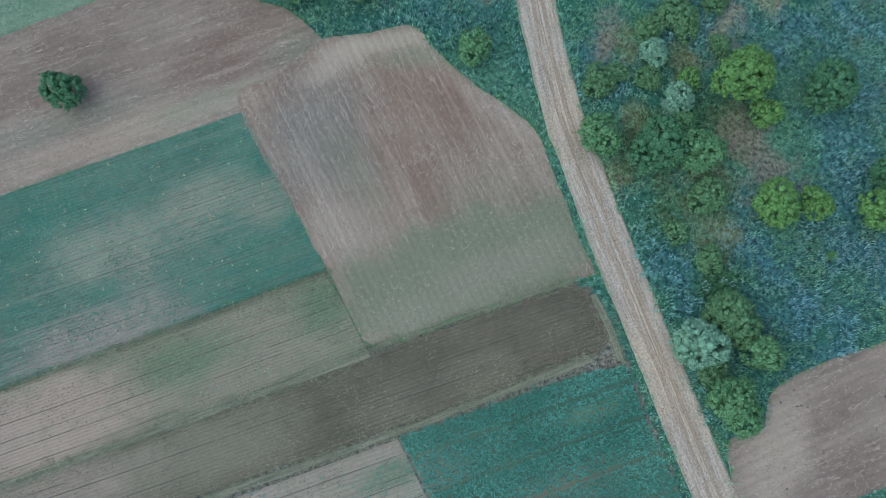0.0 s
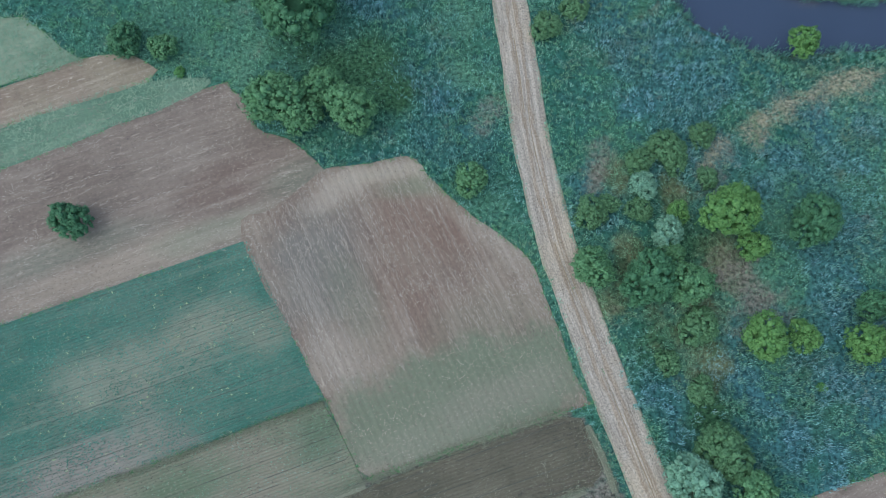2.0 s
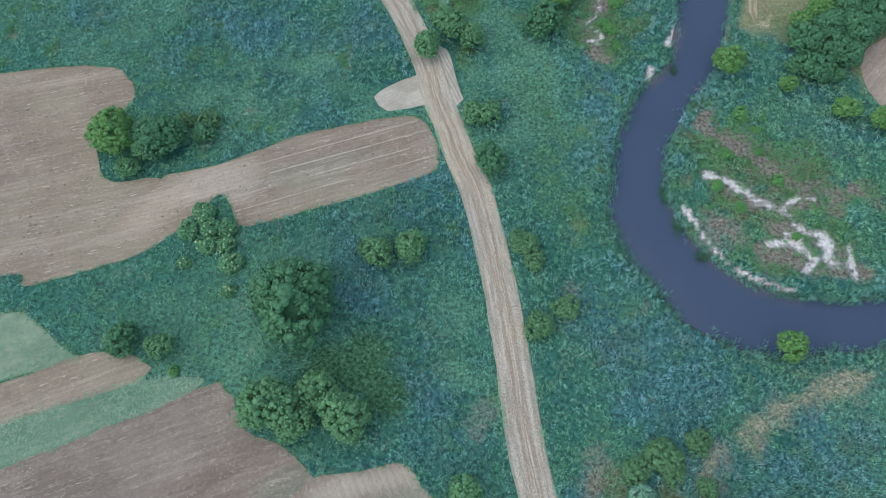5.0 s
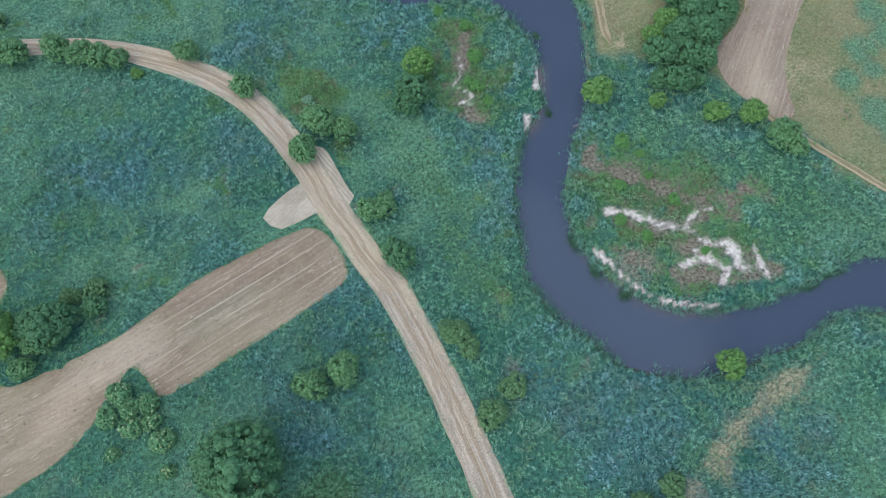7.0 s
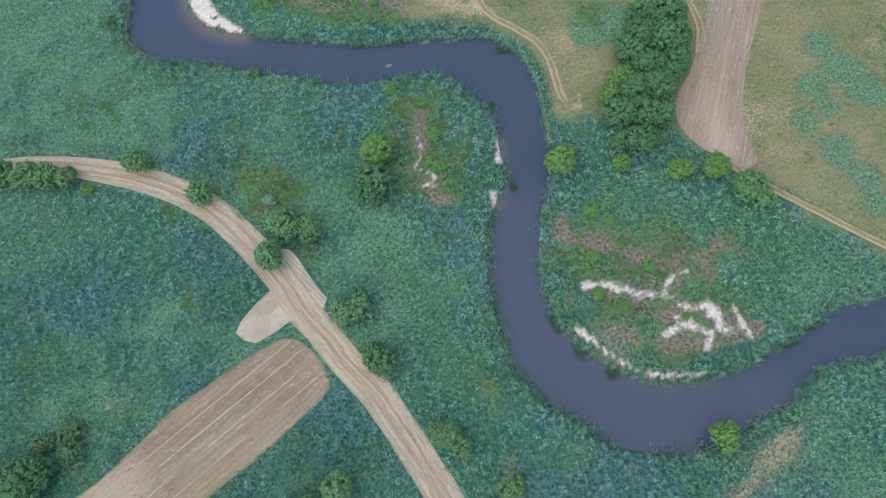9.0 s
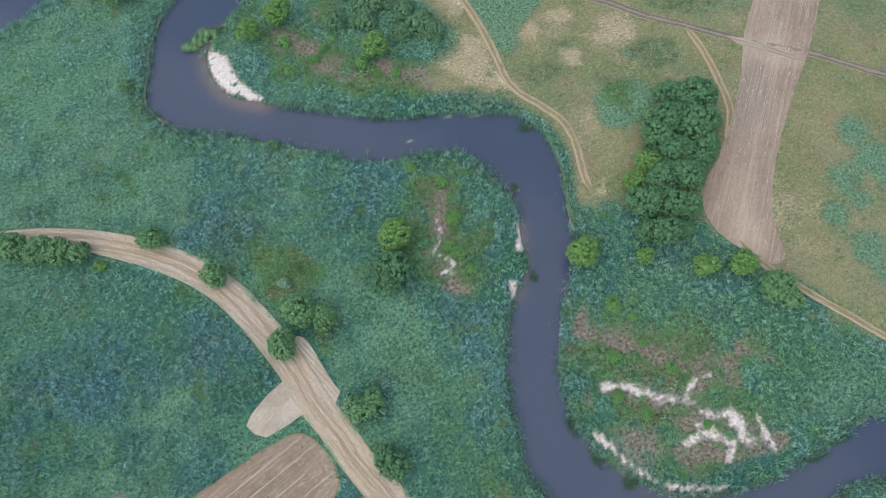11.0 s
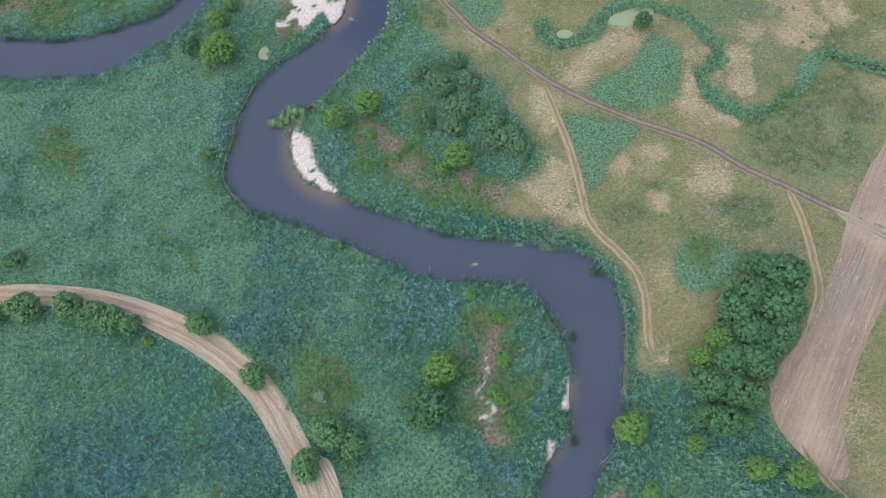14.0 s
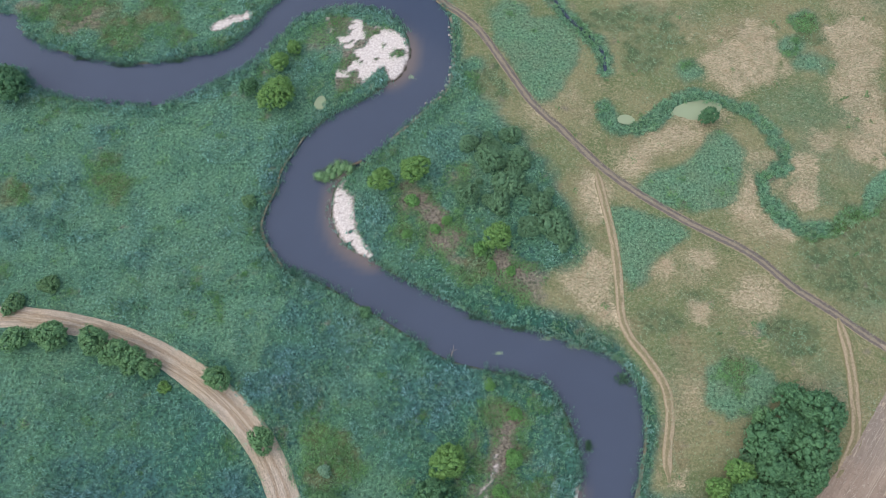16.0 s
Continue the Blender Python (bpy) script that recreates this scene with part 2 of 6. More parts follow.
def road_material():
    m = Nodes("dry_sandy_soil")
    uv = m.where("UV")
    streak = m.noise(m.where("UV", (1.6, 0.10, 1)), 1.0, 5, 0.65)
    rut = m.noise(m.where("UV", (5.0, 0.5, 1)), 1.0, 4, 0.7)
    clod, grain, big = m.noise(m.where("UV", (1.0, 1.5, 1)), 2.0, 6, 0.78), m.noise(uv, 3.5, 4, 0.8), m.noise(m.world(), 0.06, 3)
    c = m.mix(m.steps(streak, 0.40, 0.60), (0.330, 0.285, 0.228), (0.455, 0.395, 0.318))
    c = m.mix(m.maths("MULTIPLY", m.steps(big, 0.42, 0.62), 0.5), c, (0.50, 0.405, 0.28))
    c = m.mix(m.maths("MULTIPLY", m.steps(rut, 0.54, 0.64), 0.45), c, (0.58, 0.525, 0.445))
    c = m.mix(m.maths("MULTIPLY", m.steps(m.noise(m.where("UV", (5.0, 0.10, 1)), 1.0, 3), 0.56, 0.64), 0.45), c, (0.27, 0.215, 0.16))
    sep = m.tree.nodes.new("ShaderNodeSeparateXYZ")
    m.put(sep.inputs[0], uv)
    across = m.maths("ADD", sep.outputs[0], m.maths("MULTIPLY", m.maths("SUBTRACT", m.noise(m.where("UV", (0.3, 0.12, 1)), 1.0, 4), 0.5), 1.6))
    ways = m.maths("ABSOLUTE", m.maths("SUBTRACT", m.maths("ABSOLUTE", across), 0.7))
    c = m.mix(m.maths("MULTIPLY", m.steps(m.maths("ADD", ways, m.maths("MULTIPLY", m.maths("SUBTRACT", rut, 0.5), 0.9)), 0.42, 0.12), 0.6), c, (0.285, 0.215, 0.145))
    c = m.mix(m.maths("MULTIPLY", m.steps(m.maths("ADD", m.maths("ABSOLUTE", across), m.maths("MULTIPLY", m.maths("SUBTRACT", clod, 0.5), 1.6)), 2.3, 3.0), 0.6), c, (0.25, 0.255, 0.17))
    c = m.mix(m.maths("MULTIPLY", m.steps(clod, 0.54, 0.66), 0.65), c, (0.18, 0.15, 0.12))
    c = m.mix(m.steps(grain, 0.36, 0.62), m.mix(0.40, c, (0, 0, 0)), c)
    return m.done(c, 0.95, m.maths("ADD", m.maths("ADD", clod, grain), rut), 0.7, 0.12, 0.1)


def track_material(name, a, b):
    m = Nodes(name)
    streak, grain = m.noise(m.where("UV", (2.5, 0.12, 1)), 1.0, 4), m.noise(m.where("UV"), 3.0, 4, 0.7)
    c = m.mix(m.steps(streak, 0.35, 0.65), a, b)
    c = m.mix(m.steps(grain, 0.25, 0.75), m.mix(0.3, c, (0, 0, 0)), c)
    return m.done(c, 0.95, grain, 0.5, 0.08, 0.1)


def rut_material(name, rut, crest, edge):
    """Two wheel ruts with a grassy crest between them and ragged grassy edges."""
    m = Nodes(name)
    uv = m.where("UV")
    wob, grain = m.noise(m.where("UV", (0.4, 0.25, 1)), 1.0, 4, 0.65), m.noise(uv, 2.5, 4, 0.7)
    sep = m.tree.nodes.new("ShaderNodeSeparateXYZ")
    m.put(sep.inputs[0], uv)
    x = m.maths("ADD", sep.outputs[0], m.maths("MULTIPLY", m.maths("SUBTRACT", wob, 0.5), 0.7))
    off = m.maths("ABSOLUTE", m.maths("SUBTRACT", m.maths("ABSOLUTE", x), 0.62))
    c = m.mix(m.steps(m.maths("ADD", off, m.maths("MULTIPLY", m.maths("SUBTRACT", m.noise(m.where("UV", (1.2, 0.3, 1)), 1.0, 5, 0.7), 0.5), 1.6)), 0.10, 0.50), rut, crest)
    c = m.mix(m.steps(m.maths("ADD", m.maths("ABSOLUTE", x), m.maths("SUBTRACT", grain, 0.5)), 0.75, 1.15), c, edge)
    c = m.mix(m.steps(grain, 0.3, 0.7), m.mix(0.3, c, (0, 0, 0)), c)
    return m.done(c, 0.95, grain, 0.5, 0.08, 0.1)


def water_material(name, deep, shallow, rough=0.09, gloss=0.2):
    m = Nodes(name)
    p = m.world()
    c = m.mix(m.value("shallow"), deep, shallow)
    c = m.mix(m.maths("MULTIPLY", m.noise(p, 0.08, 3), 0.35), c, m.mix(0.4, c, (0, 0, 0)))
    return m.done(c, rough, m.noise(p, 1.4, 3), 0.06, 0.05, gloss)


def bark_material():
    m = Nodes("bark")
    n = m.noise(m.where("Object", (6, 6, 1.5)), 1.0, 5, 0.7)
    return m.done(m.mix(n, (0.05, 0.04, 0.03), (0.16, 0.13, 0.10)), 0.9, n, 0.8, 0.05)


GROUND = ground_material()
ROAD_SAND = road_material()
BARK = bark_material()
WATER = water_material("river_water", (0.046, 0.063, 0.098), (0.140, 0.115, 0.105))
POND = water_material("duckweed_pond", (0.24, 0.30, 0.19), (0.2, 0.3, 0.15), 0.4)
PLANTS = plants_material()
GRASS = PLANTS
BANK_REED = foliage_material("bank_reed_leaves", (0.075, 0.205, 0.155), (0.285, 0.52, 0.40))
HERB = foliage_material("herb_leaves", (0.050, 0.155, 0.055), (0.185, 0.40, 0.14))
PALE_WEED = foliage_material("grey_weed_leaves", (0.16, 0.19, 0.12), (0.44, 0.46, 0.33))
FIELD_STRAW = foliage_material("pale_field_straw", (0.24, 0.205, 0.165), (0.50, 0.45, 0.37))
CROP = foliage_material("crop_leaves", (0.035, 0.150, 0.110), (0.14, 0.36, 0.26))
TEAL_CROP = foliage_material("young_corn_leaves", (0.045, 0.175, 0.135), (0.14, 0.37, 0.29))
LEAVES = {
    "dark": crown_material("dark_leaves", (0.028, 0.096, 0.046), (0.130, 0.295, 0.138)),
    "mid": crown_material("green_leaves", (0.044, 0.130, 0.056), (0.200, 0.390, 0.175)),
    "pale": crown_material("willow_leaves", (0.110, 0.235, 0.150), (0.27, 0.47, 0.32)),
    "lime": crown_material("lime_leaves", (0.055, 0.155, 0.045), (0.200, 0.370, 0.105)),
    "olive": crown_material("olive_leaves", (0.050, 0.132, 0.060), (0.172, 0.320, 0.145)),
    "scrub": crown_material("scrub_leaves", (0.046, 0.122, 0.066), (0.160, 0.312, 0.165)),
    "flower": crown_material("elder_leaves", (0.05, 0.15, 0.07), (0.18, 0.38, 0.18)),
    "weed": crown_material("rank_weed_leaves", (0.05, 0.16, 0.05), (0.17, 0.37, 0.11)),
}
CLOD = foliage_material("dark_clods", (0.05, 0.045, 0.035), (0.16, 0.13, 0.10))
BLOSSOM = foliage_material("cream_blossom", (0.36, 0.44, 0.22), (0.62, 0.66, 0.42))


# ---- shapes ----
def spline(points, step=1.0, closed=False):
    """A smooth curve through points, resampled at about step metres."""
    p = np.array(points, float)
    n = len(p)
    out = []
    for i in range(n if closed else n - 1):
        if closed:
            a, b, c, d = p[(i - 1) % n], p[i], p[(i + 1) % n], p[(i + 2) % n]
        else:
            a, b, c, d = p[max(i - 1, 0)], p[i], p[i + 1], p[min(i + 2, n - 1)]
        k = max(1, int(np.linalg.norm(c - b) / step))
        t = np.linspace(0, 1, k, endpoint=False)[:, None]
        out.append(0.5 * (2 * b + (c - a) * t + (2 * a - 5 * b + 4 * c - d) * t**2 + (3 * b - a - 3 * c + d) * t**3))
    if not closed:
        out.append(p[-1:])
    return np.concatenate(out)


def inside(x, y, poly):
    """Which points lie inside a closed outline."""
    hit = np.zeros(x.shape, bool)
    lo, hi = poly.min(0), poly.max(0)
    near = (x > lo[0]) & (x < hi[0]) & (y > lo[1]) & (y < hi[1])
    px, py = x[near], y[near]
    got = np.zeros(px.shape, bool)
    q = np.roll(poly, -1, 0)
    for (x0, y0), (x1, y1) in zip(poly, q):
        if y0 != y1:
            cross = (y0 > py) != (y1 > py)
            got ^= cross & (px < (x1 - x0) * (py - y0) / (y1 - y0) + x0)
    hit[near] = got
    return hit


def gap(x, y, line, closed=False, reach=6.0):
    """Distance of points to a line, up to reach."""
    best = np.full(x.shape, reach)
    a = line
    b = np.roll(line, -1, 0) if closed else np.vstack([line[1:], line[-1:]])
    for (x0, y0), (x1, y1) in zip(a, b):
        near = (x > min(x0, x1) - reach) & (x < max(x0, x1) + reach) & (y > min(y0, y1) - reach) & (y < max(y0, y1) + reach)
        if not near.any():
            continue
        px, py = x[near] - x0, y[near] - y0
        dx, dy = x1 - x0, y1 - y0
        t = np.clip((px * dx + py * dy) / (dx * dx + dy * dy + 1e-9), 0, 1)
        best[near] = np.minimum(best[near], np.hypot(px - t * dx, py - t * dy))
    return best


LATTICE = rng.random((256, 256))


def fbm(x, y, size, octaves=4):
    """Smooth noise between 0 and 1, with forms of about size metres."""
    total, weight, amp = 0.0, 0.0, 1.0
    for k in range(octaves):
        u, v = x / size + 17.3 * k, y / size + 5.7 * k
        i, j = np.floor(u).astype(int), np.floor(v).astype(int)
        f, g = u - i, v - j
        f, g = f * f * (3 - 2 * f), g * g * (3 - 2 * g)
        c = lambda a, b: LATTICE[(i + a) % 256, (j + b) % 256]  # noqa: E731
        total = total + amp * (c(0, 0) * (1 - f) * (1 - g) + c(1, 0) * f * (1 - g) + c(0, 1) * (1 - f) * g + c(1, 1) * f * g)
        weight, amp, size = weight + amp, amp * 0.5, size * 0.5
    return total / weight


def smooth(v, low, high):
    t = np.clip((v - low) / (high - low), 0, 1)
    return t * t * (3 - 2 * t)


def spots(x, y, some, wobble=1.5, fade=(0.25, 1.4)):
    """Soft-edged uneven patches round centres of given radius."""
    out = np.zeros(x.shape)
    n = fbm(x, y, 7.0, 5) - 0.5 + 0.6 * (fbm(x + 31, y, 2.6, 4) - 0.5)
    for cx, cy, r in some:
        near = (abs(x - cx) < 2.5 * r + 2) & (abs(y - cy) < 2.5 * r + 2)
        d = np.hypot(x[near] - cx, y[near] - cy) / r + wobble * n[near] * 2
        out[near] = np.maximum(out[near], 1 - smooth(d, *fade))
    return out


def mesh_object(name, verts, faces, material, smooth_shade=False, parent=None):
    me = bpy.data.meshes.new(name)
    verts, faces = np.asarray(verts, np.float32), np.asarray(faces, np.int32)
    k = faces.shape[1]
    me.vertices.add(len(verts)), me.loops.add(faces.size), me.polygons.add(len(faces))
    me.vertices.foreach_set("co", verts.ravel())
    me.loops.foreach_set("vertex_index", faces.ravel())
    me.polygons.foreach_set("loop_start", np.arange(0, faces.size, k, dtype=np.int32))
    if smooth_shade:
        me.polygons.foreach_set("use_smooth", np.ones(len(faces), bool))
    me.update(calc_edges=True)
    me.materials.append(material)
    ob = new(name, me)
    ob.parent = parent
    return ob


def give(ob, **values):
    for name, v in values.items():
        ob.data.attributes.new(name, "FLOAT", "POINT").data.foreach_set("value", np.asarray(v, np.float32).ravel())


def part(name, bm, material, parent, label=""):
    me = bpy.data.meshes.new(name)
    bm.to_mesh(me), bm.free()
    me.materials.append(material)
    ob = new(name, me)
    ob.parent = parent
    return tagged(ob, label) if label else ob


# ---- plan of the place, in metres ----
WEST_A = [(88.5, 73.6), (81.7, 75.1), (76.4, 75), (68.5, 72.3), (61.5, 71.6), (57.8, 70.8), (51.4, 70.6), (46.7, 71.6), (40.1, 74.9), (36.7, 77.4), (34.3, 82), (31.2, 85.2), (28.9, 90.5), (27.3, 95.4), (28.2, 101.1), (28.8, 106.6), (30.7, 113), (32.7, 118.4), (35.6, 123.7), (38.9, 127.8), (41.7, 130.8), (42.3, 136.2), (43.9, 142.9), (43.3, 148.7), (40.8, 155.2), (37.5, 159.6), (29.2, 161.2), (18.8, 163.6), (11.5, 168), (2, 173.8), (-6.6, 178.7), (-14.3, 182.1)]
WEST_B = [(-10.2, 179.2), (-15.9, 182.9), (-20.1, 188.1), (-21.6, 192.1), (-21.1, 196.2), (-19.4, 201.9), (-18.7, 207), (-14.6, 215.4), (-8.7, 221.8), (-1.2, 226.8), (3.8, 231.9), (6.9, 237.1), (8, 242.3), (6.4, 247.6), (2.7, 252.1), (-3.1, 254.3), (-10.1, 254), (-18.3, 251), (-23.2, 245), (-26.7, 239.6), (-32.6, 233.5), (-41, 227.4), (-49.6, 223.3), (-60.1, 223.2), (-71, 224.7), (-79.6, 227.3), (-89.2, 232.9)]
EAST_A = [(95.4, 83.2), (89.5, 84.7), (83.2, 84.2), (79.1, 83.3), (75, 82.4), (67.3, 81), (60.6, 81), (54.5, 81.9), (48.4, 84.6), (43.2, 89.3), (40.3, 94.5), (38.9, 98.4), (38.2, 102.8), (38.9, 107.5), (41.2, 113.9), (44, 119.2), (47.7, 124.4), (51.2, 128.6), (53, 135), (54, 139.8), (56.1, 147.4), (56.8, 153.5), (55.6, 159.7), (51.3, 165.1), (44.3, 167.3)]
EAST_B = [(36.5, 170), (28.6, 171.6), (21.8, 174.4), (13.7, 178.6), (6.5, 182.2), (2.8, 184.8), (-2.1, 187.2), (-5.1, 190.7), (-6.9, 196.6), (-6.6, 202.2), (-4.7, 204.9), (-0.6, 208.9), (4.7, 214.3), (10.9, 221.5), (17.2, 228.9), (18.6, 234), (18.9, 242.6), (17.7, 251.5), (14.8, 257.1), (9.3, 264.6), (-3.9, 267.2), (-16.7, 262.9), (-25.9, 256), (-30, 249.4), (-32.9, 244.8), (-37.7, 239.9), (-45.5, 237.9), (-54.6, 235.5), (-62.8, 235.8), (-74.2, 238.1), (-80.4, 240.5), (-86.8, 244.1), (-94.2, 250.4)]
STRIP_STUBBLE = [(-51.6, 97.7), (-42.2, 101.4), (-26.7, 109.1), (-12.3, 113.4), (-7, 113.7), (-4.2, 109.9), (-2.9, 104.9), (-4.7, 101.3), (-20.8, 94.5), (-35, 89.2), (-37.9, 91.6), (-40.8, 95.4), (-45.6, 90.6)]
WEST_STUBBLE = [(-88.9, 118.6), (-68, 122.2), (-62.4, 119.7), (-60.4, 115.6), (-62.4, 110.7), (-65.3, 107.2), (-64.1, 102.8), (-60.6, 96.8), (-51.6, 97.7), (-45.6, 90.6), (-49.4, 85.2), (-54.8, 81.5), (-65.3, 77.6), (-69.6, 76.3), (-75.7, 77.5)]
PALE_MEADOW = [(-72.2, 71.2), (-66.6, 70.5), (-61.5, 66.8), (-57.7, 65), (-54.2, 65.9), (-69.8, 59.1)]
PALE_STUBBLE = [(-69.8, 59.1), (-54.2, 65.9), (-45.9, 63.6), (-46.9, 61.5), (-68.5, 52.6)]
GREEN_BAND = [(-68.5, 52.6), (-46.9, 61.5), (-38, 60.8), (-67.3, 46.1)]
BROWN_FIELD = [(-67.3, 46.1), (-38, 60.8), (-34.1, 60.9), (-31.2, 58.6), (-29.4, 54.5), (-25.4, 53.3), (-21.3, 50.7), (-18.4, 47.4), (-21.2, 44.5), (-26.6, 39.8), (-29, 36.7), (-62.7, 22.8)]
SQUARE_FIELD = [(-29.8, 37.3), (-26, 41.6), (-20.8, 46.2), (-18.3, 48.4), (-12.9, 49.3), (-8.1, 50.5), (-4.8, 50.4), (-1.7, 46.9), (2.9, 42.9), (8.7, 38.7), (12.4, 36), (14, 32.3), (16.9, 25.4), (18.5, 21), (20.7, 15.5), (18.5, 14.2), (-9, 4.2), (-10.6, 5.1), (-15.6, 14.2)]
LEAF_FIELD = [(-73.3, 18.5), (-62.2, 23.2), (-29.1, 36.8), (-15.8, 14.4), (-58.4, -3.5), (-69, -8.1)]
ROW_FIELD = [(-69, -8.1), (-58.4, -3.5), (-16, 13.8), (-13.6, 10.4), (-9.9, 3.7), (-28.2, -4.1), (-56.8, -15.2), (-67.2, -19.4)]
DARK_FIELD = [(17.7, 13.2), (20.8, 11.6), (22.7, 7), (21.6, 4.5), (19.3, 3.3), (-2.5, -5.2), (-27.3, -14.6), (-44.9, -21.5), (-65.6, -29), (-67.1, -20.1), (-49.6, -13.3), (-28.2, -4.5), (-9, 3), (3.9, 8.4)]
TEAL_FIELD = [(-4.7, -7.7), (19.3, 1.6), (25.2, 2.9), (28.3, -5.5), (31.9, -13.3), (36.1, -22.3), (4.8, -23.3), (-0.6, -15.3)]
LOW_FIELD = [(-65.5, -29.7), (-27.1, -16.4), (-5, -8.1), (-1, -15.5), (4, -23.3), (-40.1, -31.5)]
SE_FIELD = [(71.1, 11), (60.6, 7.2), (52.2, 4.2), (45.1, 0.2), (43.4, -5), (39, -6.3), (39, -10.2), (41.4, -17.2), (59.3, -12.1), (69.3, -9.2)]
NE_FIELD = [(131, 192.5), (110.2, 169.9), (101, 155.7), (88.1, 141.1), (80.8, 135.2), (79, 128.4), (80.8, 122.2), (84.9, 116.2), (88.7, 115.9), (90.6, 122.2), (93.1, 128.7), (103, 141.5), (111.2, 150.4), (119.3, 158.6), (131.8, 172.8), (148.2, 189.4)]
DARK_TRACK = [(10, 264.6), (15.2, 257.1), (23.8, 249), (30.6, 237.7), (37.1, 226.2), (44.5, 217.7), (52.8, 208.1), (62.1, 200.4), (71.2, 194.4), (82.2, 188), (89.2, 181), (96.2, 175.6), (105.6, 168.1), (118, 159.9)]
BANK_TRACK = [(51, 208), (52.6, 196.7), (53.6, 188.6), (53.8, 180.8), (54.1, 171), (58.5, 164.1), (61.2, 158.5), (61.2, 152), (59.9, 146.7), (59.8, 141.2)]
FIELD_TRACK = [(97.4, 174.1), (97.9, 166.5), (97.1, 157.5), (95.7, 150.2), (90.6, 142.5)]
EAST_TRACK = [(99.8, 157.5), (84.2, 133.5), (82.3, 122.3), (83.8, 117.2), (87.9, 110.4), (95.8, 99.3), (101.3, 91.5), (106.5, 84.6)]
CREEK = [(45, 256), (46.9, 252.3), (51.5, 247), (54.7, 242.6), (55.1, 235.8)]
DITCH = [(54.1, 225), (56.3, 219.5), (62.8, 220.2), (68.4, 224.6), (74.2, 228.8), (81.9, 227.3), (88, 224.3), (92.1, 218.1), (93.5, 211.3), (87.6, 206), (88.5, 200.3), (93, 194.9), (100.1, 194.4), (109.8, 200.2)]
CREEK_E = [(117.9, 208.4), (123.7, 205.4), (130.3, 202.3), (138.5, 198.3)]
SANDBAR = [(-4.4, 204.3), (-2.6, 200.9), (-2.1, 196.7), (-0.7, 191.2), (3, 185.1), (-0.9, 186.8), (-4.8, 190.5), (-6.7, 196.6), (-6.2, 201.8)]
PEN_SAND = [(-13.3, 249.8), (-7.8, 251.2), (-1.3, 248.3), (2.9, 247.5), (6.7, 244.4), (8, 239.7), (6.6, 234.5), (3.8, 231.7), (2, 235.6), (-2.8, 230.1), (-7.9, 227.5), (-9.4, 233.2), (-8.2, 239.3)]
MEANDER_BANK = [(40.7, 97.5), (41.7, 95.1), (44, 90.9), (46.6, 87.5), (49.7, 85), (53.2, 83.4), (57.5, 82.2)]
WBANK_SAND = [(42.9, 138.9), (41.2, 134.5), (37, 126.5)]
DARK = [(-54.1, 38.1, 3), (-24.1, 73.6, 6.9), (-50.4, 67.1, 2.7), (53.7, 42.3, 3.8), (61.4, 30.4, 2.5), (29.4, 32.8, 4.1), (6.3, 103.5, 3.1), (-45.4, 107.1, 2.1), (17, 137.2, 3.6), (15, 134.8, 2.7), (-52.2, 104.6, 4.1), (-55.6, 105.1, 3.2), (2, 172.8, 1.3), (85.1, 147.6, 4.4), (77.6, 137.5, 3.7), (74.9, 131.6, 3.1), (68.4, 127.8, 3.1), (65.5, 129.3, 2.3), (81, 140.6, 3), (-28.6, 227.1, 2.3), (-83.4, 224.9, 4.7), (27.5, 209.8, 5.1), (22.6, 200.4, 3.7), (40.9, 193.5, 4.9), (35.7, 192.7, 3.4), (77.2, 221.7, 2.3), (22.6, 213.7, 3.2), (32, 216.2, 3.2)]
MID = [(-15.1, 146.7, 2.6), (-26, 57.7, 4.4), (-22.1, 55.6, 3.1), (-19.5, 60.3, 3.4), (-14.7, 56.8, 4), (-44.8, 66.6, 2.2), (3.5, 46.9, 2.6), (21.2, 34.2, 3.2), (34.9, 32.4, 3.3), (32.9, 36.6, 2.1), (42.8, 4.9, 2.7), (38.3, -1.1, 3.2), (39.4, -3.2, 2.9), (-54, 102.8, 2.9), (-57.3, 98.7, 2.2), (-12.3, 84.5, 2.7), (-6.7, 85.8, 2.9), (3.5, 113.9, 2.7), (6.1, 114.3, 2.4), (-6.2, 129.3, 2.9), (-2.1, 134.7, 3.2), (2.3, 132, 2.7), (82.5, 110.6, 3.3), (84.3, 108, 2.4), (83.8, 156.5, 3.4), (88, 153.2, 4.5), (80.7, 150.7, 3.9), (76.5, 147.8, 3.5), (78.4, 143.5, 3.8), (84.3, 142.4, 3.3), (72.4, 138.2, 3.7), (67.2, 134.6, 3.5), (72, 133, 3.4), (-65.7, 165, 2.7), (-58.5, 165.6, 3.1), (-50.2, 164.9, 2.9), (-45.2, 162.5, 3.1), (-41.8, 161.3, 2.7), (-38.4, 159.8, 2.2), (-24.9, 158, 2.8), (31.7, 203.6, 4.7), (29.3, 198.4, 3.9), (33.7, 209.9, 3.8), (38.3, 198.8, 3.4), (42.8, 190.8, 3.4)]
PALE = [(29.2, 47.2, 2.1), (32.3, 39.9, 2.5), (34.3, 5.7, 3.4), (-3.2, 141.7, 1.3)]
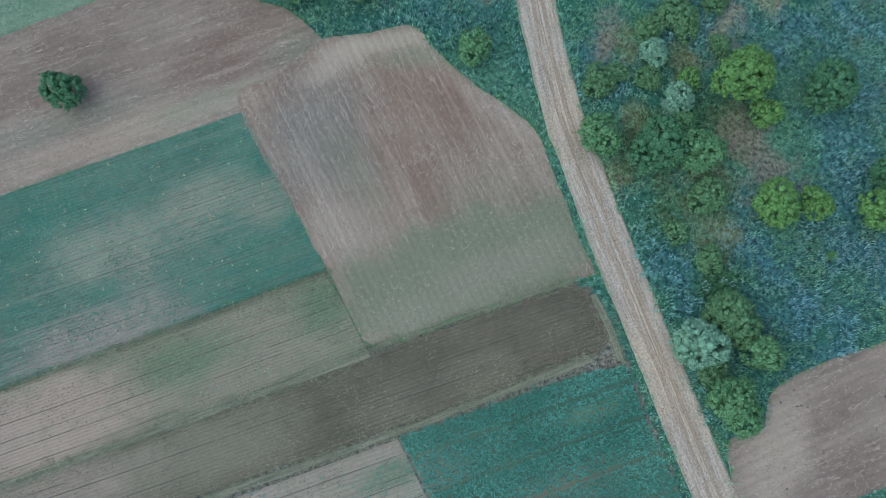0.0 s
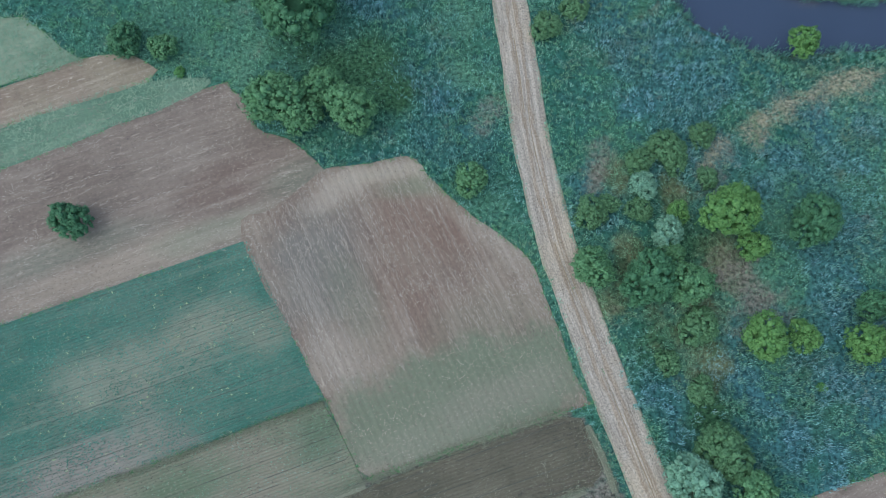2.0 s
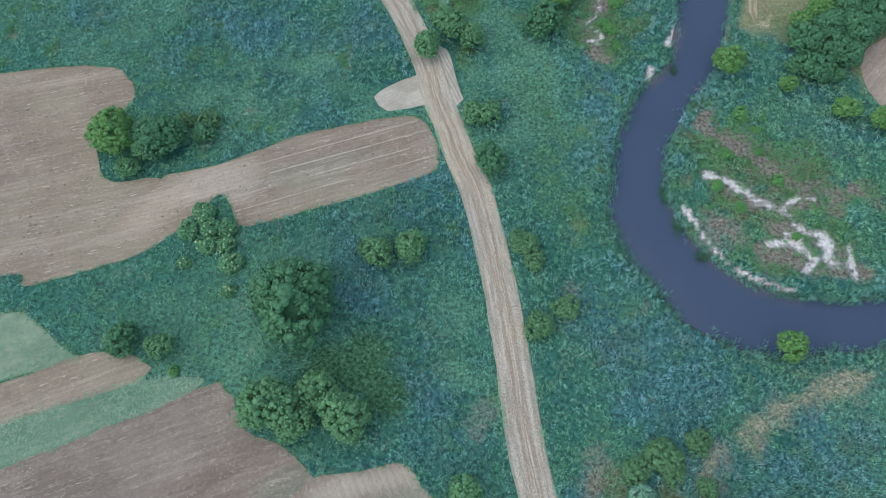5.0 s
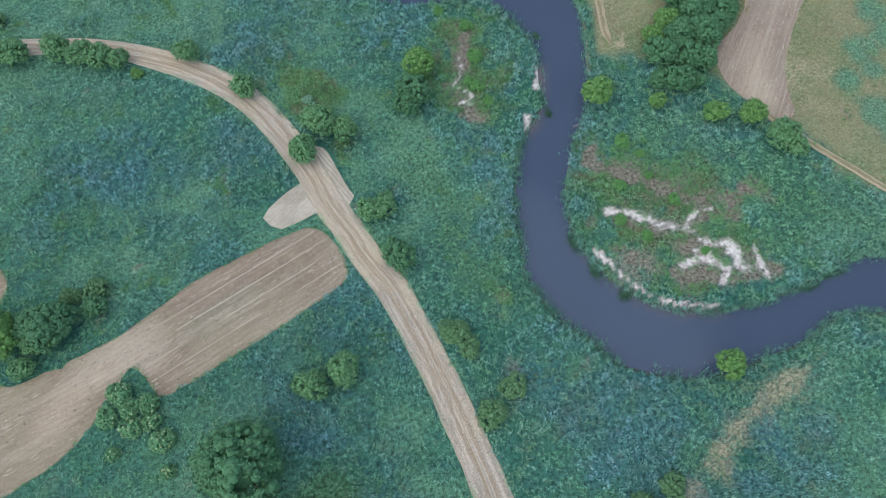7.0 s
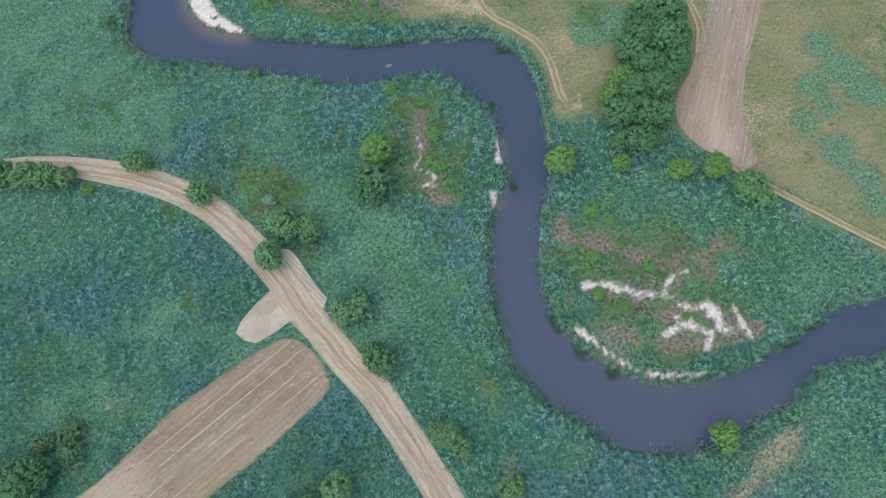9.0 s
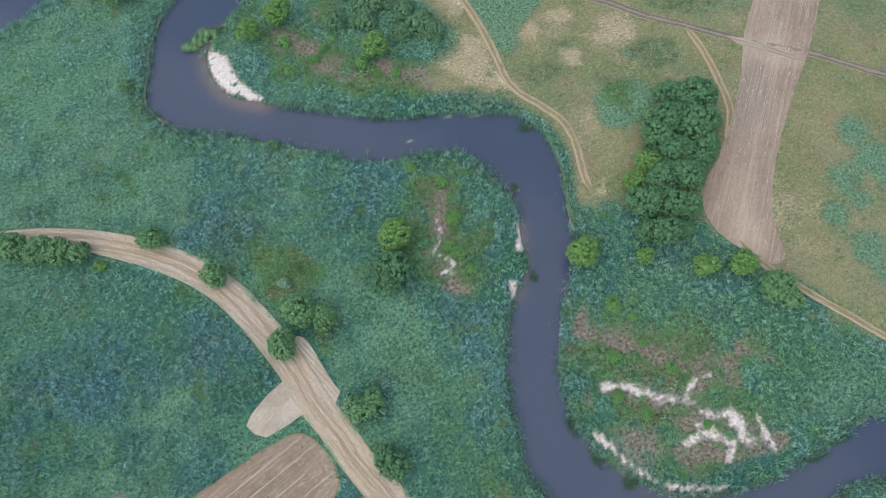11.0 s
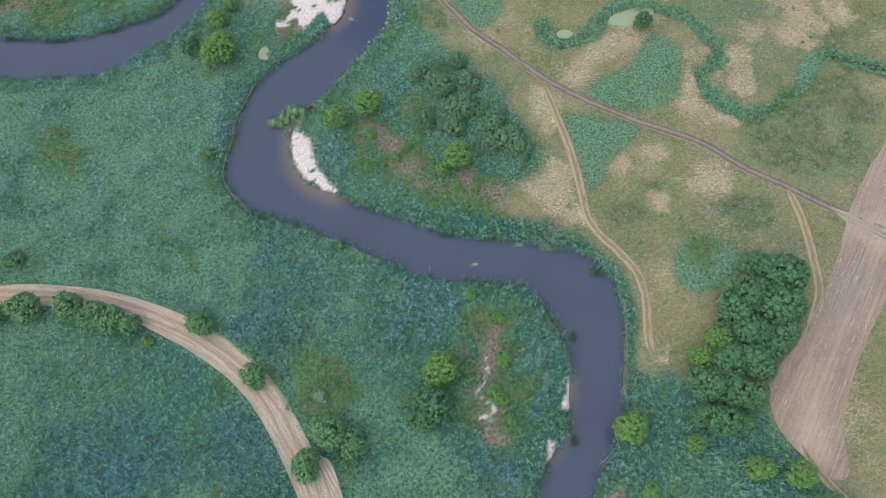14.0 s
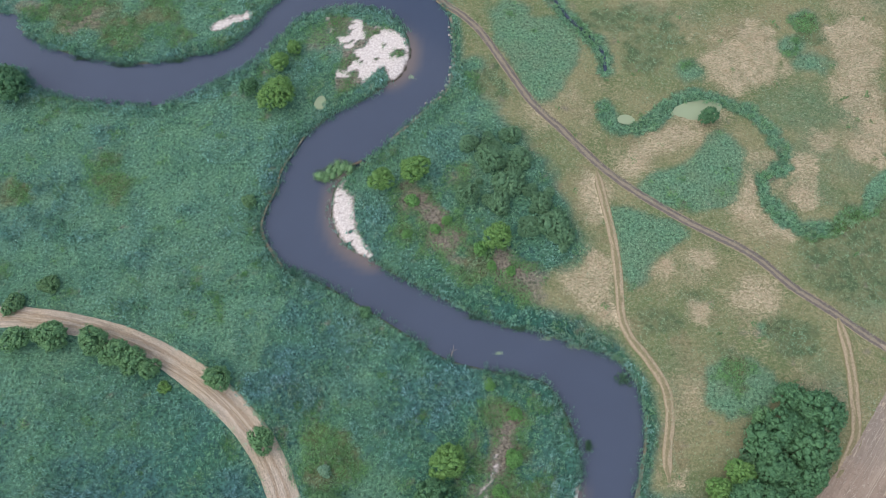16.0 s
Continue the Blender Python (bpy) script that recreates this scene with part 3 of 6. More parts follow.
LIME = [(34.1, 43.1, 1.9), (40.8, 42.9, 4.3), (44.6, 38.4, 2.2), (45.3, 25.2, 3.4), (50.9, 25.5, 2.3), (59.3, 24.9, 3.1), (-60.7, 104.5, 4), (54.3, 71.3, 2.6), (51.7, 128.6, 3.1), (19.1, 143.4, 3.4), (72.6, 119, 2.4), (79.5, 117.1, 2.7), (72, 142.9, 2.8), (67.8, 139.6, 2.6), (62.8, 124.4, 1.8), (-35.5, 156.5, 1.3), (-21.3, 223.9, 4.2), (10.9, 205.3, 3.3), (3.7, 202.5, 2.7), (28.6, 189.3, 3.1), (-22.2, 234.6, 2.4), (-19.5, 239.4, 1.8)]
OLIVE = [(21.5, 42.9, 2.5), (24.1, 44.5, 1.7), (28.9, 51.3, 2.3), (33.1, 53.6, 3), (38.5, 55.9, 2.2), (28.7, 43.8, 2.1), (39.2, 49.2, 1.7), (36.7, 17.5, 2.1), (32.2, 21.2, 1.9), (36.6, 26.5, 2.8), (34.1, 51.6, 2.1), (39.2, 9.3, 3.9), (36.5, 2.2, 2.3), (14.7, 73.4, 2.6), (19.4, 76.8, 2.3), (13, 87.7, 2.3), (11.7, 88.7, 2.1), (14.2, 84.8, 1.9), (-45.3, 110.5, 2.3), (-49.6, 110.2, 1.9), (-62.8, 177.2, 2.1), (-68.9, 172.7, 2.3), (-24.7, 197.6, 1.8)]
FLOWER = [(-42.4, 90.9, 2.2), (-44.7, 87.7, 1.8), (-41, 85, 1.9), (-38, 88.3, 1.8), (-36.4, 81.9, 2.1), (-44.1, 81.7, 1.3), (-36.1, 76.9, 1.3), (-40.9, 88.1, 1.8), (-37.8, 85.3, 1.7)]
WEED = [(31.8, 152.9, 1.4), (31.4, 145.1, 1.4), (27, 158.5, 1.2), (29.9, 137.1, 1.3), (31, 133.3, 1.1), (53.3, 117.9, 1.5), (55.6, 109.4, 0.9), (58.2, 103.4, 1.2), (59.7, 92.3, 0.9), (55.8, 114.5, 0.9), (47.1, 101.7, 1.2), (50.6, 97.5, 1.2), (49.4, 108.7, 1.3), (10.5, 198.8, 1.5), (18, 194.2, 1.2), (25.2, 187.5, 1.7), (15.6, 192.1, 1.2), (9.7, 190.6, 1.2), (31.6, 182.6, 1.2), (27.6, 183.8, 1.1), (31.5, 144.4, 1.6), (28.8, 138.9, 1.2), (54, 18.7, 0.8), (-42.2, 63.2, 0.9)]
DRY_SPOTS = [(-72, 249, 4), (-86, 253, 4), (-59, 243, 2.5), (12, 198, 5), (18, 190, 5), (21, 206, 4), (31, 184, 5), (36, 181, 4), (30, 148, 5), (28.5, 140, 5), (-14, 243, 5), (49, 60, 2), (52, 62, 3), (56, 63, 3), (61, 66, 2), (45, 58, 2), (41, 54, 3), (39, 50, 3), (43, 34, 4), (46, 31, 4), (23, 53, 3), (23, 50, 2), (6, 59, 2), (4, 57, 2), (20, 81, 2), (48, 117, 4), (52, 114, 5), (57, 109, 5), (61, 106, 5), (67, 101, 5), (73, 102, 3), (45, 93, 3), (50, 92, 3), (54, 89, 3), (66, 87, 3), (31, 151, 4), (29, 146, 3), (27, 139, 4), (28, 132, 3), (20, 81, 2), (22, 92, 2), (58, 65, 4), (64, 67, 3), (42, 103, 2)]
STRAW_SPOTS = [(93, 248, 5), (93, 238, 5), (115, 249, 5), (113.5, 233, 5), (116, 222, 5), (58.5, 231.5, 2.5), (94, 207.6, 4), (99, 213.7, 4), (61, 141, 3), (63.5, 211.8, 4.3), (68.9, 215, 4.1), (78.8, 193.9, 5.2), (83.6, 201.9, 2.5), (75.7, 189.8, 4.9), (81.5, 181, 4.8), (85.5, 177.6, 3.3), (96.9, 211, 5.2), (95.3, 200.5, 3.7), (93.4, 217.4, 4.4), (102.7, 216.3, 5.2), (46.6, 185.4, 5.6), (49.1, 179.4, 3.9), (43.2, 187.2, 3.3), (52.1, 201.1, 3.1), (54.5, 197, 1.9), (88.1, 162.5, 3.2), (87.8, 198.2, 2.8), (78.7, 198.6, 3.1), (113.3, 214.9, 5.9), (124.5, 218.8, 5.2)]
GREEN_SPOTS = [(36, 247, 6), (43, 241.5, 5), (32, 252, 6), (41, 235, 4), (78, 232, 4), (75, 236, 3.5), (102, 245, 4), (105, 240, 4.5), (105, 252, 4), (81, 213, 3.5), (66.2, 193.5, 3.5), (62, 195, 4), (117.1, 136.9, 3.5), (118, 130, 4.7), (119.2, 121.6, 4.6), (109.9, 128.3, 3.4), (103.1, 120.9, 2.8), (105.4, 113.4, 4), (106.7, 105.9, 3.9), (105.5, 99.6, 3), (109.9, 122.1, 2.5), (68.3, 203.8, 6.4), (75.2, 210.3, 5.8), (63.6, 200.5, 3.5), (60.2, 191, 4.6), (58.5, 194.9, 3.6), (60.7, 185, 2.9), (85, 171.9, 1.4), (90.2, 165.5, 1.5), (54.1, 225.8, 4.5), (75.1, 162.8, 4.8), (67.9, 153.7, 3.7), (78.6, 154.8, 1.2), (39.9, 231.2, 4.5)]
RANK_SPOTS = [(70, 110, 8), (80, 101, 9), (76, 118, 6), (86, 95, 8), (62, 119, 5), (74, 92, 5), (22, 95, 5), (18, 108, 6), (14, 120, 5)]
LAWN_SPOTS = [(-13, 66, 6.5), (-9, 61, 5), (-19, 64, 4), (36, 38, 4), (30, 26, 4), (38, 14, 4), (33, 47, 3), (-24, 70, 5), (29, 33, 5)]
OLIVE_SPOTS = [(-80, 251, 7), (-70, 251, 7), (-60, 248.5, 6), (-47, 244.5, 4), (-37, 243, 3), (-64, 243, 4), (-53, 250.5, 6), (-56, 202, 4.5), (-58, 208, 4), (-77, 199, 4), (-54, 197, 3.5), (58, 250, 7), (64, 242, 6), (71, 247, 7), (28, 237, 4), (29, 231, 4), (107, 248, 6), (28, 37, 4), (36, 30, 5), (25, 30, 3.5), (37, 22, 4), (30, 28, 4), (40, 36, 5), (34, 48, 4), (26, 48, 4), (-4.5, 141, 4), (-1, 144, 4.5), (1, 131, 4), (-5, 148, 2.5), (48, 112, 6), (55, 108, 6), (62, 101, 7), (55, 98, 5), (50, 100, 5), (58, 91, 5), (66, 93, 5), (66, 106, 4), (29, 151, 4.5), (29, 143, 6), (29, 135, 5.5), (33.5, 146, 3.5), (33.5, 138, 4), (13, 198, 6), (18, 191, 6), (26, 185, 5), (9, 192, 4), (34, 180, 4), (22, 207, 4), (107, 192.7, 9.7), (101, 182.9, 6.8), (96.8, 189.4, 5.5), (118.1, 194.4, 8.4), (122.7, 213.8, 7.4), (116.2, 182.5, 5.4), (87.8, 169.1, 5.2), (74.3, 164.2, 5.1), (62.1, 172.3, 5.2), (69.6, 178.2, 4)]
LIGHT_SPOTS = [(38, 206, 4), (44, 191, 4), (24, 216, 5), (14, 208, 5), (28, 191, 4), (24, 222, 5), (-60, 190, 14), (-42, 203, 12), (-22, 168, 9), (-72, 212, 11), (2, 176, 7), (-55, 176, 8), (-30, 215, 8), (3, 138, 7), (-5, 142, 5), (5, 123, 7), (12, 111, 4), (-45, 118, 6), (3, 156, 8), (-38, 181, 10), (19, 113, 4), (0, 66, 4), (0, 74, 4), (-14, 67, 5), (-30, 68, 5), (-42, 118, 7), (-28, 123, 7), (15, 123, 7), (19, 107, 6)]
BLUE_SPOTS = [(-35, 215, 6), (-29, 211, 5), (-52, 222, 5), (-61, 213, 5), (-24, 202, 4), (-66, 202, 6), (-12, 172, 6), (25, 125, 6), (28, 119, 5), (30, 113, 5), (69, 116, 7), (76, 115, 5), (-31, 127, 9), (-44, 139, 9), (-19, 133, 8), (-5, 162, 9), (8, 154, 6), (32, 71, 8), (35, 64, 7), (26, 76, 5), (59, 55, 8), (-9, 76, 6), (-15, 79, 5), (-5, 66, 5), (-2, 60, 4), (40, 65, 4), (-23, 111, 7), (52, 19, 9), (44, 19, 5), (59, 22, 5), (54, 51, 7), (57, 40, 7), (59, 31, 5), (23, 45, 4)]

GREEN_AREAS = [[(53, 198.6), (60.5, 197.1), (69.1, 193.2), (62.7, 186.7), (58.3, 180.2), (55.2, 178.3), (54.5, 188.1)], [(59.7, 203.9), (73.3, 212.6), (79.4, 218.6), (84.4, 214.6), (83.4, 205.8), (79.9, 200.1), (70.4, 197.7)], [(32.7, 235.8), (29.2, 251.1), (44.8, 251.8), (49.5, 240.8), (40.3, 227.2)],
               [(68.6, 160.5), (73.4, 165.7), (79.9, 164.5), (83.3, 159.2), (77.8, 153.7), (69.3, 154.9)], [(80.9, 172.3), (84.5, 173.3), (87.1, 171.6), (83.3, 169.8)]]
STRAW_AREAS = [[(43.2, 189), (46.3, 189.9), (51.9, 185.5), (52.6, 179), (53.7, 170.8), (49.3, 172.1), (44.1, 177.8), (41.5, 183)], [(49.1, 206.7), (53.8, 203.6), (52.6, 197.9), (49.2, 195.1), (48.1, 199.4)], [(78.7, 199), (84.8, 201.8), (87.8, 198.2), (94, 192.4), (87.7, 191.8), (80.8, 194)],
               [(76.6, 180.6), (81.1, 182.5), (86.3, 179.2), (85.4, 174.7), (79.7, 174.8), (76.6, 177.4)], [(55.5, 208.1), (58, 213.4), (64.5, 218.8), (75.2, 220.3), (73, 214.8), (64.9, 211.8), (60.3, 205.8)], [(113.7, 250.1), (122.9, 250), (119, 229.6), (121.1, 216.6), (117.1, 215), (110, 223.1), (108, 231.5)],
               [(83.9, 210.8), (87.7, 210.7), (87.3, 201.8), (80.8, 200.4)], [(78.3, 240.5), (91, 249.4), (96.9, 243.9), (94.8, 233.3), (87.4, 230), (81, 231.8)]]
OPEN_MEADOW = lambda p: 40 < p[0] < 110 and 150 < p[1] < 236  # noqa: E731
GREEN_SPOTS, STRAW_SPOTS = [p for p in GREEN_SPOTS if not OPEN_MEADOW(p)], [p for p in STRAW_SPOTS if not OPEN_MEADOW(p)] + [(97, 211, 4.5), (102.7, 216.3, 4), (61, 141, 3), (63.5, 185, 3), (70, 175, 3), (95, 203, 4), (71, 187, 3)]

# ---- ground, river ----
RIVER_EDGE = np.vstack([
    spline([(400, 20), (250, 60), (140, 70), *WEST_A, *WEST_B, (-130, 225), (-260, 250), (-500, 300)], 1.0),
    spline([(400, 33), (250, 73), (140, 82), *EAST_A, *EAST_B, (-130, 240), (-260, 265), (-500, 315)], 1.0)[::-1],
])
ROAD = [(62.5, -75), (49.5, -45), (36.8, -14), (28.6, 6.4), (23.3, 19.5), (18.8, 31.8), (16.3, 39), (12.8, 53.7), (11.4, 62.6), (9.9, 72.3),
        (8, 82.6), (5.4, 93.8), (3.7, 99.6), (1.1, 105.4), (-1.3, 112.3), (-3.3, 117.4), (-6.4, 127.6), (-10, 136.4), (-14.6, 144.8),
        (-21.2, 152.2), (-29, 158.2), (-38, 163.4), (-47, 166.9), (-56.3, 169), (-64.4, 170), (-75, 169.8), (-120, 164), (-200, 160)]
MEADOW = [(17, 260), (24, 238), (30, 225), (37, 213), (42, 204), (46, 196), (47, 188), (36, 179), (46, 172), (56, 163), (58, 152), (56, 140), (63, 138), (80, 126),
          (84, 116), (88, 109), (101, 91), (140, 65), (400, 60), (800, 200), (500, 700), (17, 500)]
DRY_EDGE = spline(MEADOW, 3.0, True)
SANDBAR_EDGE, POINT_EDGE = spline(SANDBAR, 0.7, True), spline(PEN_SAND, 0.7, True)
FIELDS = {}


def field(name, label, outline, turn, material, lift=0.07, soft=True):
    """A worked field: a flat bed a little above the ground, its rows along local x."""
    edge = spline(outline, 1.2, True) if soft else np.array(outline, float)
    edge = edge + (np.stack([fbm(edge[:, 0], edge[:, 1], 3.0), fbm(edge[:, 1], edge[:, 0], 3.0)], 1) - 0.5) * 0.7
    mid = edge.mean(0)
    a = radians(turn)
    local = (edge - mid) @ np.array([[math.cos(a), -math.sin(a)], [math.sin(a), math.cos(a)]])
    bm = bmesh.new()
    top = [bm.verts.new((x, y, 0)) for x, y in local]
    low = [bm.verts.new((x * 1.004, y * 1.004, -lift - 0.1)) for x, y in local]
    bmesh.ops.triangle_fill(bm, use_beauty=True, edges=[bm.edges.new((top[i], top[i - 1])) for i in range(len(top))])
    for i in range(len(top)):
        bm.faces.new((top[i - 1], top[i], low[i], low[i - 1]))
    bmesh.ops.recalc_face_normals(bm, faces=bm.faces)
    if sum(f.normal.z for f in bm.faces) < 0:
        bmesh.ops.reverse_faces(bm, faces=bm.faces)
    ob = part(name, bm, material, None)
    ob.matrix_world = pose(mid[0], mid[1], lift, 0, 0, turn)
    FIELDS[ob.name] = (edge, mid, turn, lift)
    return tagged(ob, label, "field", kind="structure")


def ribbon(name, label, line, width, material, profile, lift=0.05, step=0.5, ragged=0.35, category="road", narrow=None):
    """A road or track: a strip along a line with ruts across its width (profile: height at -1..1)."""
    c = spline(line, step)
    for _ in range(int(6 / step) if len(c) > 60 else 4):
        c[1:-1] = 0.25 * c[:-2] + 0.5 * c[1:-1] + 0.25 * c[2:]
    d = np.gradient(c, axis=0)
    d /= np.linalg.norm(d, axis=1, keepdims=True)
    side = np.stack([d[:, 1], -d[:, 0]], 1)
    run = np.r_[0, np.cumsum(np.linalg.norm(np.diff(c, axis=0), axis=1))]
    n = 2 * max(4, int(width / 0.3)) + 1
    s = np.linspace(-1, 1, n)
    left = 1 + ragged * (fbm(run, run * 0 + 3, 4.0) - 0.5) * 2 * 0.5
    right = 1 + ragged * (fbm(run, run * 0 + 90, 4.0) - 0.5) * 2 * 0.5
    half = np.where(s[None] < 0, left[:, None], right[:, None]) * width / 2
    if narrow:
        half = half * (1 - narrow[2] * smooth(run, narrow[0], narrow[1]))[:, None]
    if category == "track":
        half = half * (0.25 + 0.75 * smooth(run, 0, 4) * smooth(run[-1] - run, 0, 4))[:, None]
    off = s[None] * half
    x, y = c[:, :1] + side[:, :1] * off, c[:, 1:] + side[:, 1:] * off
    z = lift + profile(off, run[:, None]) + 0.05 * (fbm(x, y, 0.9, 2) - 0.5)
    z[:, 0] = z[:, -1] = -0.12
    verts = np.stack([x, y, z], -1).reshape(-1, 3)
    i, j = np.meshgrid(np.arange(len(c) - 1), np.arange(n - 1), indexing="ij")
    q = (i * n + j).ravel()
    faces = np.stack([q, q + 1, q + n + 1, q + n], 1)
    ob = mesh_object(name, verts, faces, material, True)
    uv = ob.data.uv_layers.new(name="uv")
    flat = np.stack([off, np.broadcast_to(run[:, None], off.shape)], -1).reshape(-1, 2)
    uv.data.foreach_set("uv", flat[faces.ravel()].astype(np.float32).ravel())
    return tagged(ob, label, category, kind="structure"), c


def road_profile(off, run):
    wander = (fbm(run, run * 0, 25.0, 2) - 0.5) * 1.2
    o = off - wander
    ruts = sum(d * np.exp(-((o - k) / w) ** 2) for k, w, d in ((-1.3, 0.3, 0.7), (-0.3, 0.16, 1.0), (0.25, 0.16, 0.8), (1.5, 0.35, 0.5)))
    return 0.06 - 0.06 * ruts * (0.5 + fbm(run, off, 3.0, 2)) - 0.010 * off**2


def track_profile(off, run):
    return 0.03 - 0.05 * (np.exp(-((off - 0.75) / 0.25) ** 2) + np.exp(-((off + 0.75) / 0.25) ** 2))


SPUR_SAND = field_material("churned_sand", (0.31, 0.275, 0.215), (0.40, 0.355, 0.285), (0.50, 0.45, 0.37), 1.3, 0.3, 0.2, 0.8, 0.7, 0.15)
STUBBLE = field_material("stubble", (0.205, 0.155, 0.115), (0.238, 0.198, 0.140), (0.43, 0.37, 0.285), 0.7, 0.55, 0.05, 0.4, 0.9, 0.22, spots_=(
    (-42, 97.5, 6.5, 4.5, 10, (0.37, 0.305, 0.235), 0.8, 0.6), (-51, 92, 7, 3, 40, (0.36, 0.29, 0.215), 0.7, 0.6), (-24, 101.5, 11, 2.4, 22, (0.195, 0.19, 0.135), 0.6, 0.6), (-11, 106, 7, 3.5, 22, (0.175, 0.13, 0.095), 0.5, 0.6)))
GREY_STUBBLE = field_material("weedy_stubble", (0.175, 0.130, 0.100), (0.232, 0.190, 0.145), (0.39, 0.335, 0.265), 0.9, 0.45, 0.06, 0.4, 1.1, 0.22, spots_=(
    (-18, 34, 7, 9, 0, (0.160, 0.152, 0.132), 0.75, 0.6), (-3, 41, 9, 4.5, -20, (0.165, 0.108, 0.082), 0.7, 0.6), (-6, 30, 11, 4.5, -62, (0.172, 0.118, 0.090), 0.6, 0.6), (-13, 29, 7, 3, -62, (0.160, 0.162, 0.118), 0.55, 0.6),
    (-14.5, 20, 5, 3.5, -50, (0.29, 0.245, 0.195), 0.6, 0.6), (-9, 48.3, 9, 1.5, 12, (0.33, 0.285, 0.215), 0.8, 0.7), (-17, 45, 4.5, 2.2, 40, (0.35, 0.295, 0.23), 0.7, 0.7), (8, 37.5, 8, 1.6, -36, (0.30, 0.255, 0.20), 0.6, 0.7), (-2.5, 46.5, 6, 1.6, 10, (0.170, 0.188, 0.125), 0.6, 0.7),
    (6, 24, 9, 5, 20, (0.175, 0.165, 0.118), 0.5, 0.6)), over=((3, 15.0, 22, 7.4, 20.5, (0.132, 0.158, 0.104), 0.85, 0.30), (-2, 8.5, 9, 3, 20, (0.195, 0.195, 0.142), 0.6, 0.6), (9, 16, 9, 2.5, 20, (0.21, 0.198, 0.15), 0.5, 0.6)))
BROWN_SOIL = field_material("brown_stubble", (0.165, 0.130, 0.105), (0.212, 0.172, 0.138), (0.35, 0.295, 0.235), 0.55, 0.45, 0.05, 0.4, 1.3, 0.22, spots_=(
    (-31, 46, 12, 4, 23, (0.140, 0.098, 0.078), 0.7, 0.6), (-44, 33.5, 19, 2.6, 23, (0.285, 0.235, 0.178), 0.75, 0.7), (-21, 47, 6, 3, 20, (0.165, 0.172, 0.125), 0.6, 0.6), (-55, 34, 12, 2.2, 23, (0.170, 0.178, 0.135), 0.6, 0.6), (45, -8, 3.5, 7, -15, (0.34, 0.285, 0.22), 0.7, 0.6), (-34, 38, 8, 2, 23, (0.175, 0.195, 0.135), 0.5, 0.6)))
CROP_SOIL = field_material("crop_soil", (0.062, 0.155, 0.115), (0.115, 0.180, 0.135), (0.21, 0.225, 0.165), 1.6, 0.30, 0.045, 0.5, 0.5, 0.40, spots_=(
    (-45, 16.5, 11, 4.5, 20, (0.215, 0.228, 0.170), 0.8, 0.6), (-33, 24.3, 7, 3.2, 20, (0.215, 0.225, 0.165), 0.75, 0.6), (-25, 23.5, 4, 3, 40, (0.20, 0.205, 0.150), 0.7, 0.6), (-47, 3.5, 13, 4.5, 22, (0.240, 0.215, 0.180), 0.9, 0.5), (-40, 9, 3, 7, 30, (0.20, 0.205, 0.16), 0.6, 0.6)))
ROW_SOIL = field_material("row_crop_soil", (0.150, 0.162, 0.108), (0.205, 0.190, 0.138), (0.29, 0.262, 0.195), 1.8, 0.35, 0.05, 0.5, 0.45, 0.50, spots_=(
    (-51, -7.5, 12, 6.0, 20, (0.315, 0.250, 0.195), 0.9, 0.5), (-34, 1.5, 7, 3, 22, (0.105, 0.150, 0.090), 0.75, 0.6), (-16, 9.5, 4, 3.5, 22, (0.100, 0.145, 0.090), 0.75, 0.6), (-62, -12, 8, 4, 22, (0.29, 0.235, 0.185), 0.8, 0.5)))
DARK_SOIL = field_material("dark_tilled_soil", (0.098, 0.092, 0.064), (0.135, 0.122, 0.086), (0.185, 0.168, 0.122), 2.0, 0.35, 0.06, 0.6, 0.5, 0.50, spots_=(
    (-32, -10.5, 12, 5, 21, (0.185, 0.178, 0.128), 0.7, 0.6), (-52, -18, 14, 6, 21, (0.265, 0.225, 0.175), 0.85, 0.5)))
TEAL_SOIL = field_material("young_corn_soil", (0.050, 0.118, 0.082), (0.078, 0.150, 0.105), (0.14, 0.17, 0.105), 1.6, 0.35, 0.06, 0.4, 0.6, 0.35, spots_=(
    (20.5, -3.6, 4, 1.2, 20, (0.20, 0.24, 0.13), 0.7, 0.6), (17, -13.5, 8, 2.5, 21, (0.165, 0.155, 0.112), 0.75, 0.6), (0, -12, 4, 2, 20, (0.20, 0.185, 0.135), 0.8, 0.6)))
LOW_SOIL = field_material("pale_crop_soil", (0.215, 0.200, 0.150), (0.28, 0.24, 0.195), (0.34, 0.30, 0.235), 1.6, 0.35, 0.06, 0.4, 0.6, 0.40, spots_=((-6, -12.5, 3.5, 1.8, 21, (0.10, 0.16, 0.10), 0.7, 0.6), (-1.5, -17, 3.5, 3, 21, (0.10, 0.16, 0.11), 0.7, 0.6)))
HAY = field_material("mown_meadow_grass", (0.15, 0.215, 0.140), (0.23, 0.280, 0.190), (0.33, 0.36, 0.255), 0.9, 0.4, 0.08, 0.5, 1.4, 0.2)
BAND = field_material("green_grass_band", (0.100, 0.180, 0.120), (0.15, 0.225, 0.155), (0.26, 0.31, 0.21), 0.9, 0.4, 0.08, 0.5, 1.4, 0.2)
